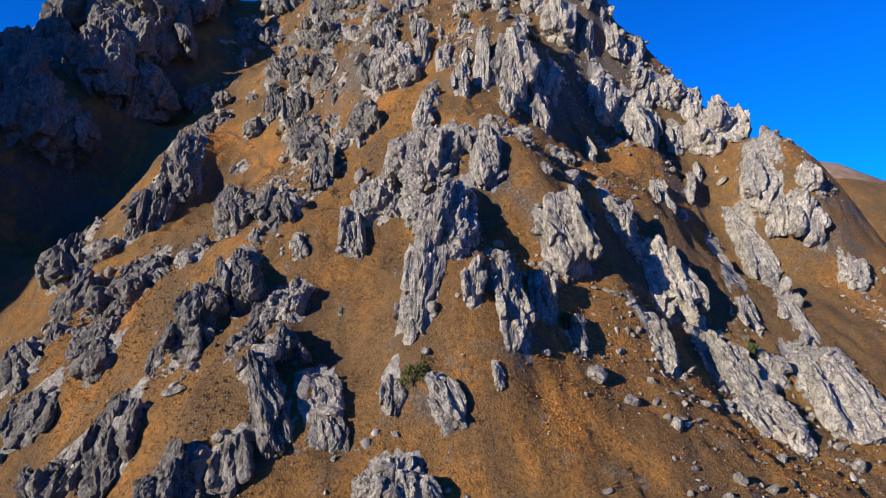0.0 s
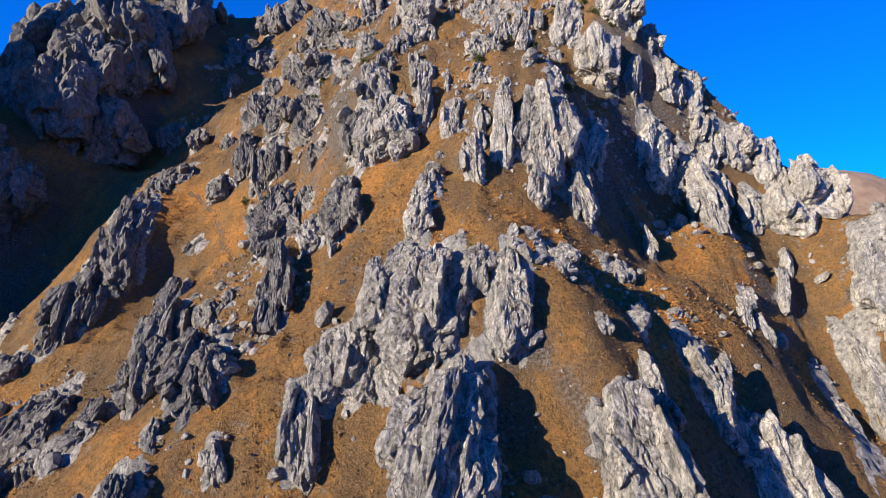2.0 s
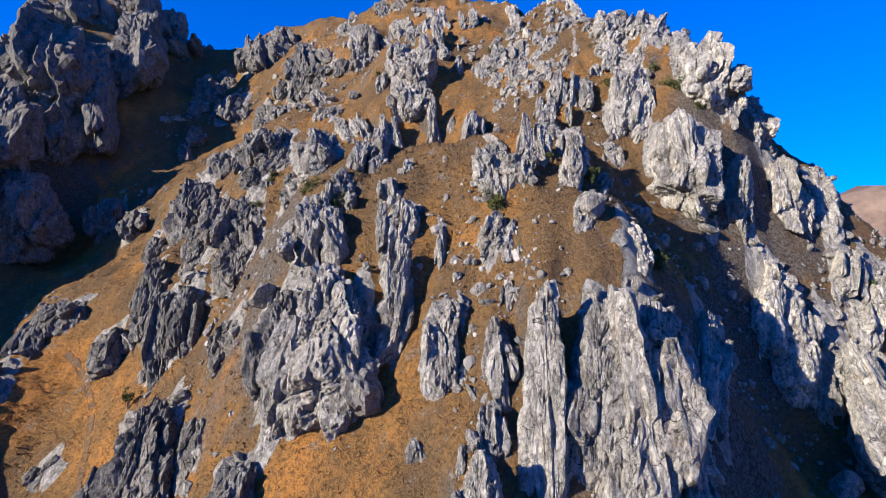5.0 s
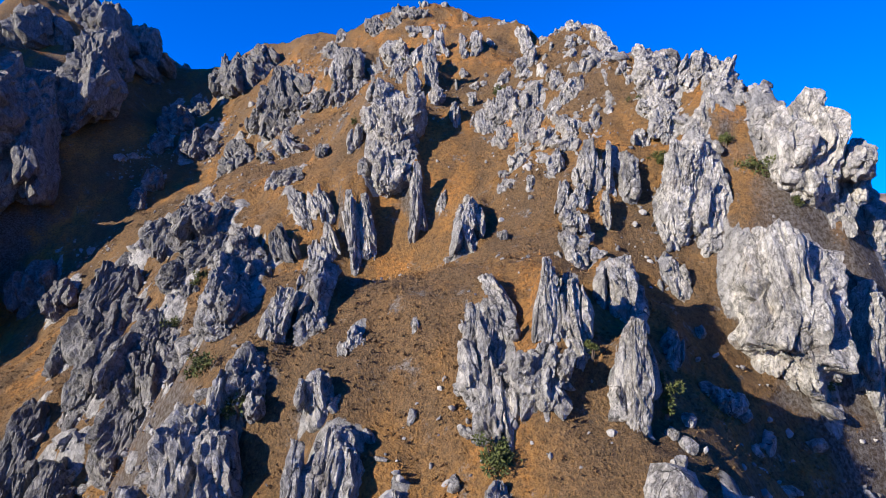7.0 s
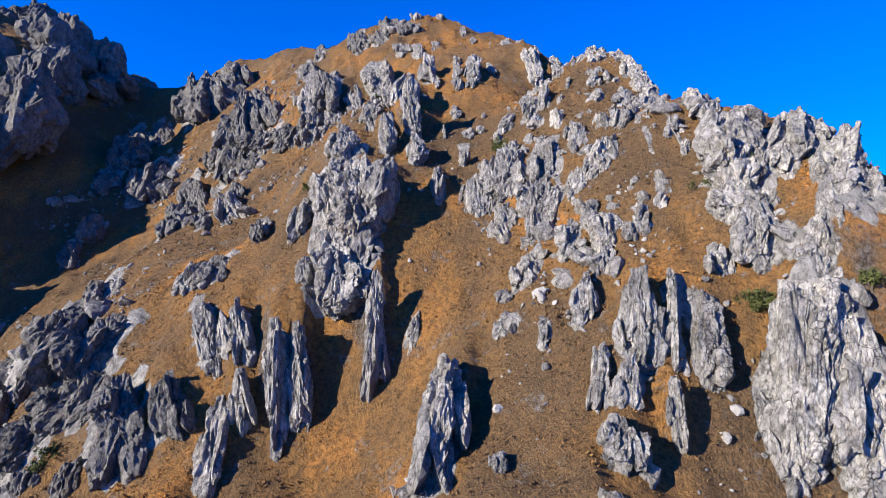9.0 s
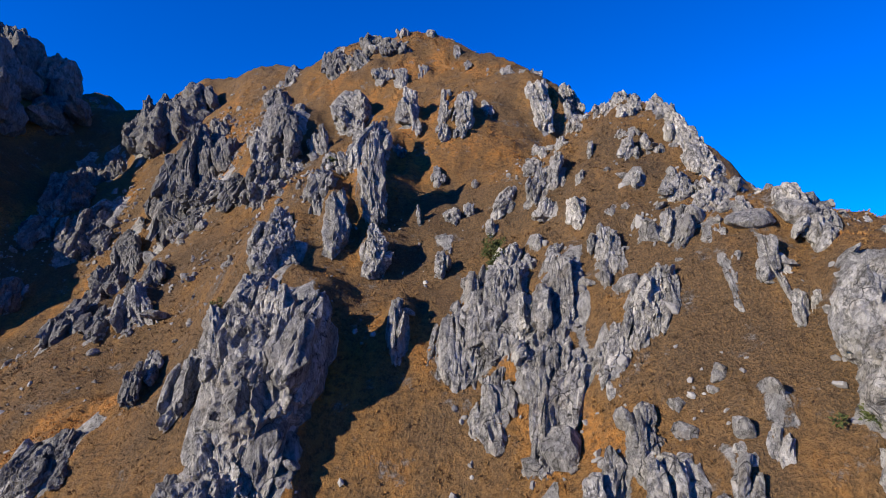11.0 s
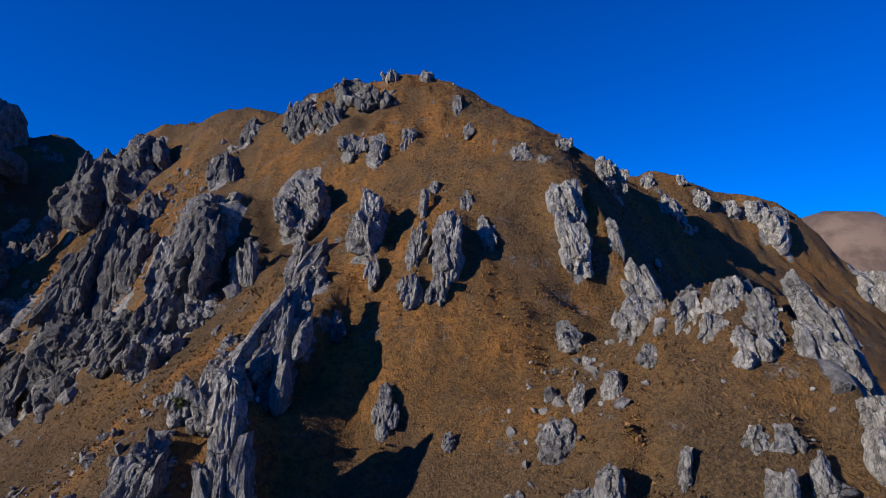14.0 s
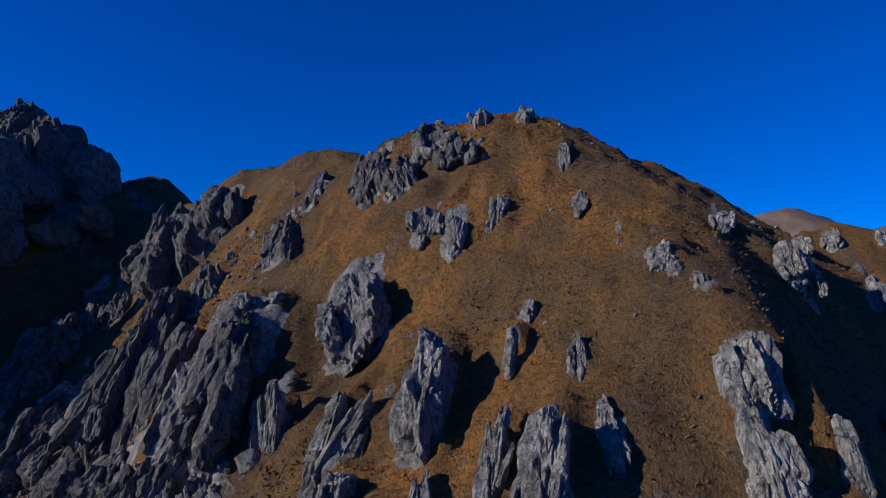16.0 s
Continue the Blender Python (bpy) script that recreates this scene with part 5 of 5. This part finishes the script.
def tussocks(count=120000, blades=4):
    """Tufts of dry grass, a few bent blades each, thick over the middle of the slope."""
    rng = np.random.default_rng(78)
    x, y = rng.uniform(-42, 44, count), rng.uniform(30, 184, count)
    place, n = on_ground(x, y)
    ok = (n[:, 2] > 0.45) & (on_net(BARE, x, y) < 0.35)
    place, n = place[ok], n[ok]
    m = len(place)
    size = rng.uniform(0.1, 0.19, m) * (1 + 0.4 * fbm(place / 6.0, 2, 91))
    lean = rng.normal(0, 1, (m, blades, 3)) * 0.75 + n[:, None, :] + np.array([0, -0.25, -0.15])
    lean /= np.linalg.norm(lean, axis=2)[:, :, None]
    across = np.cross(lean, rng.normal(0, 1, (m, blades, 3)))
    across /= np.linalg.norm(across, axis=2)[:, :, None]
    across *= (size[:, None] * rng.uniform(0.16, 0.34, (m, blades)))[:, :, None]
    foot = place[:, None, :] + rng.normal(0, 0.3, (m, blades, 3)) * size[:, None, None] * (1, 1, 0.3) - n[:, None, :] * 0.03
    tip = foot + lean * (size[:, None] * rng.uniform(0.6, 1.25, (m, blades)))[:, :, None]
    verts = np.stack([foot - across, foot + across, tip], 2).reshape(-1, 3)
    ob = new("tussocks", mesh_from("tussocks", verts, np.arange(len(verts)).reshape(-1, 3), [TUFTS]))
    tagged(ob, "dry ochre grass tussocks covering the slope", "grass", kind="stuff")


def shrub(base, width, height):
    """A low evergreen shrub: a few short stems and an uneven crown of many small leaf sprays."""
    rng = np.random.default_rng(int(abs(base[0] * 31 + base[1] * 17)) + 5)
    stems_v, stems_f = [], []
    for k in range(4):
        a, lean = rng.uniform(0, 2 * math.pi), rng.uniform(0.1, 0.5)
        foot = np.array([math.cos(a), math.sin(a), 0]) * width * 0.06
        tip = foot + np.array([math.cos(a) * lean * width * 0.5, math.sin(a) * lean * width * 0.5, height * rng.uniform(0.45, 0.7)])
        for q, r in ((foot - np.array([0, 0, 0.3]), 0.035), ((foot + tip) / 2 + rng.normal(0, 0.03, 3), 0.025), (tip, 0.01)):
            for s in range(5):
                b = s / 5 * 2 * math.pi
                stems_v.append(q + np.array([math.cos(b), math.sin(b), 0]) * r * (0.6 + width))
        o = k * 15
        for i in range(2):
            for s in range(5):
                stems_f.append((o + i * 5 + s, o + i * 5 + (s + 1) % 5, o + i * 5 + 5 + (s + 1) % 5, o + i * 5 + 5 + s))
    ob = new("shrub", mesh_from("shrub", np.array(stems_v), np.array(stems_f), [BARK]))
    ob.location = base
    n = 900
    clump = rng.normal(0, 1, (14, 3)) * (width * 0.24, width * 0.24, height * 0.17) + (0, 0, height * 0.5)
    which = rng.integers(0, 14, n)
    d = rng.normal(0, 1, (n, 3))
    d /= np.linalg.norm(d, axis=1)[:, None]
    heart = clump[which] + d * rng.uniform(0.05, 0.2, (n, 1)) * min(width, height * 1.3) 
    heart[:, 2] = np.maximum(heart[:, 2], 0.03)
    along = d + rng.normal(0, 0.5, (n, 3))
    along /= np.linalg.norm(along, axis=1)[:, None]
    across = np.cross(along, rng.normal(0, 1, (n, 3)))
    across /= np.linalg.norm(across, axis=1)[:, None]
    size = rng.uniform(0.05, 0.12, (n, 1)) * (0.5 + width * 0.4)
    tri = np.stack([heart - across * size * 0.5, heart + across * size * 0.5, heart + along * size * 1.3], 1)
    crown = new("crown", mesh_from("crown", tri.reshape(-1, 3), np.arange(n * 3).reshape(-1, 3), [LEAF]))
    crown.parent = ob
    tagged(ob, "low dark green evergreen shrub rooted among limestone", "shrub", group="shrubs on the mountainside")


def track(points, width=0.45):
    """A narrow worn track, trodden a little into the turf."""
    pts = [Vector((x, y, 0)) for x, y in points]
    v, f = [], []
    line = []
    for a, b in zip(pts[:-1], pts[1:]):
        for k in range(6):
            line.append(a.lerp(b, k / 6))
    for i, p in enumerate(line):
        d = (line[min(i + 1, len(line) - 1)] - line[max(i - 1, 0)]).normalized()
        s = Vector((-d.y, d.x, 0)) * width * 0.5 * (1 + 0.4 * noise.noise(p * 0.7))
        for q in (p - s, p, p + s):
            z = float(ground_height(np.array([q.x]), np.array([q.y]))[0])
            v.append((q.x, q.y, z + (0.05 if q is not p else 0.02)))
    for i in range(len(line) - 1):
        for k in (0, 1):
            f.append((i * 3 + k, i * 3 + k + 1, i * 3 + k + 4, i * 3 + k + 3))
    ob = new("worn_track", mesh_from("worn_track", np.array(v), np.array(f), [EARTH], True))
    tagged(ob, "narrow trodden track of bare brown earth", "path", kind="structure")


shrub((0.6, 36.9, 50.2), 1.9, 2.2)
shrub((32.7, 50.6, 48), 1.4, 2.1)
shrub((9.4, 82.8, 92.9), 1.2, 1.3)
shrub((6.1, 58.3, 71.5), 0.7, 0.8)
shrub((-1.7, 79.9, 83.6), 1.4, 1.4)
shrub((-16.4, 86.9, 74.6), 1.1, 1.6)
shrub((9.5, 82.7, 92.8), 1.4, 1.2)
shrub((15.9, 83.8, 94.7), 0.9, 1.5)
shrub((19.9, 82.5, 89.3), 1.6, 1.1)
shrub((11.8, 75.3, 85.6), 0.7, 0.6)
shrub((14.8, 74.6, 83.2), 0.7, 0.7)
shrub((-20.3, 93.4, 77.2), 1.0, 1.8)
shrub((-16.2, 86.3, 74.3), 0.9, 1.4)
shrub((15.8, 84.6, 95.3), 0.6, 1.0)
shrub((26.2, 110, 114.8), 1.5, 1.0)
shrub((24.3, 109.6, 113.2), 1.4, 0.9)
shrub((23.5, 103.9, 107), 0.9, 0.9)
shrub((-1.1, 113.6, 105.6), 1.2, 1.1)
shrub((13.7, 126, 118.2), 1.2, 1.1)
shrub((28.5, 100.9, 105.7), 2.0, 1.7)
shrub((30.3, 99.5, 103.4), 1.3, 1.1)
shrub((30.6, 98.2, 100.4), 0.6, 0.7)
shrub((-17, 107.1, 93.3), 1.4, 1.2)
shrub((-13.4, 106, 94.2), 1.9, 1.5)
shrub((-12.3, 108.9, 98.1), 1.2, 1.1)
shrub((-1.5, 87.5, 93.6), 1.5, 0.9)
shrub((26.3, 109.9, 114.7), 1.5, 0.9)
shrub((24.3, 109.8, 113.3), 1.2, 0.8)
shrub((23.6, 104, 107.2), 1.3, 0.9)
shrub((27.5, 102.6, 108.1), 1.1, 1.1)
shrub((-1.2, 113, 104.8), 1.3, 1.5)
shrub((13.7, 125.3, 117.8), 1.1, 1.0)
shrub((-12.6, 108.5, 97.4), 1.2, 1.1)
shrub((13.7, 124.1, 117.1), 0.9, 1.1)
shrub((-2.5, 125.2, 114.6), 0.7, 0.9)
shrub((16.9, 51.8, 61.8), 1.7, 1.0)
shrub((15.8, 49.7, 59.3), 1.5, 1.0)
shrub((32.9, 50.7, 48.1), 1.5, 2.6)
shrub((12.9, 43.7, 53.2), 1.1, 1.1)
shrub((2, 134.9, 124.5), 1.4, 0.8)
shrub((-4.8, 83.8, 85.6), 1.0, 0.9)
shrub((-2.3, 80.4, 83.8), 1.4, 1.0)
shrub((-1.5, 87.5, 93.5), 2.1, 1.2)
shrub((29, 94.5, 93), 1.3, 0.6)
shrub((13.5, 85.3, 96.6), 0.5, 0.7)
shrub((18.9, 80.4, 88.9), 1.7, 1.2)
shrub((-4.2, 89.7, 94.6), 1.8, 1.3)
shrub((43.6, 95.6, 86.6), 1.5, 1.3)
track([(-31.0, 102.0), (-29.2, 100.8), (-27.3, 99.1), (-25.1, 96.4), (-23.2, 92.6), (-22.1, 89.8), (-20.4, 86.7), (-18.8, 83.6), (-18.4, 81.5), (-17.4, 79.1), (-16.5, 77.7), (-17.4, 76.9), (-18.6, 76.6)])
stones("loose_stones", "pale limestone chips strewn over dry grass", 8000, 0.065, 2.5, 1, 77, 0.25)
stones("scattered_rubble", "broken limestone rubble half sunk in dry grass", 2300, 0.11, 2.8, 2, 79, 0.0, 0.9)
stones("broken_outcrops", "small jagged limestone outcrops and blocks among the grass", 3600, 0.2, 4.5, 2, 83, 0.1, 1.6, ROCK)
tussocks()
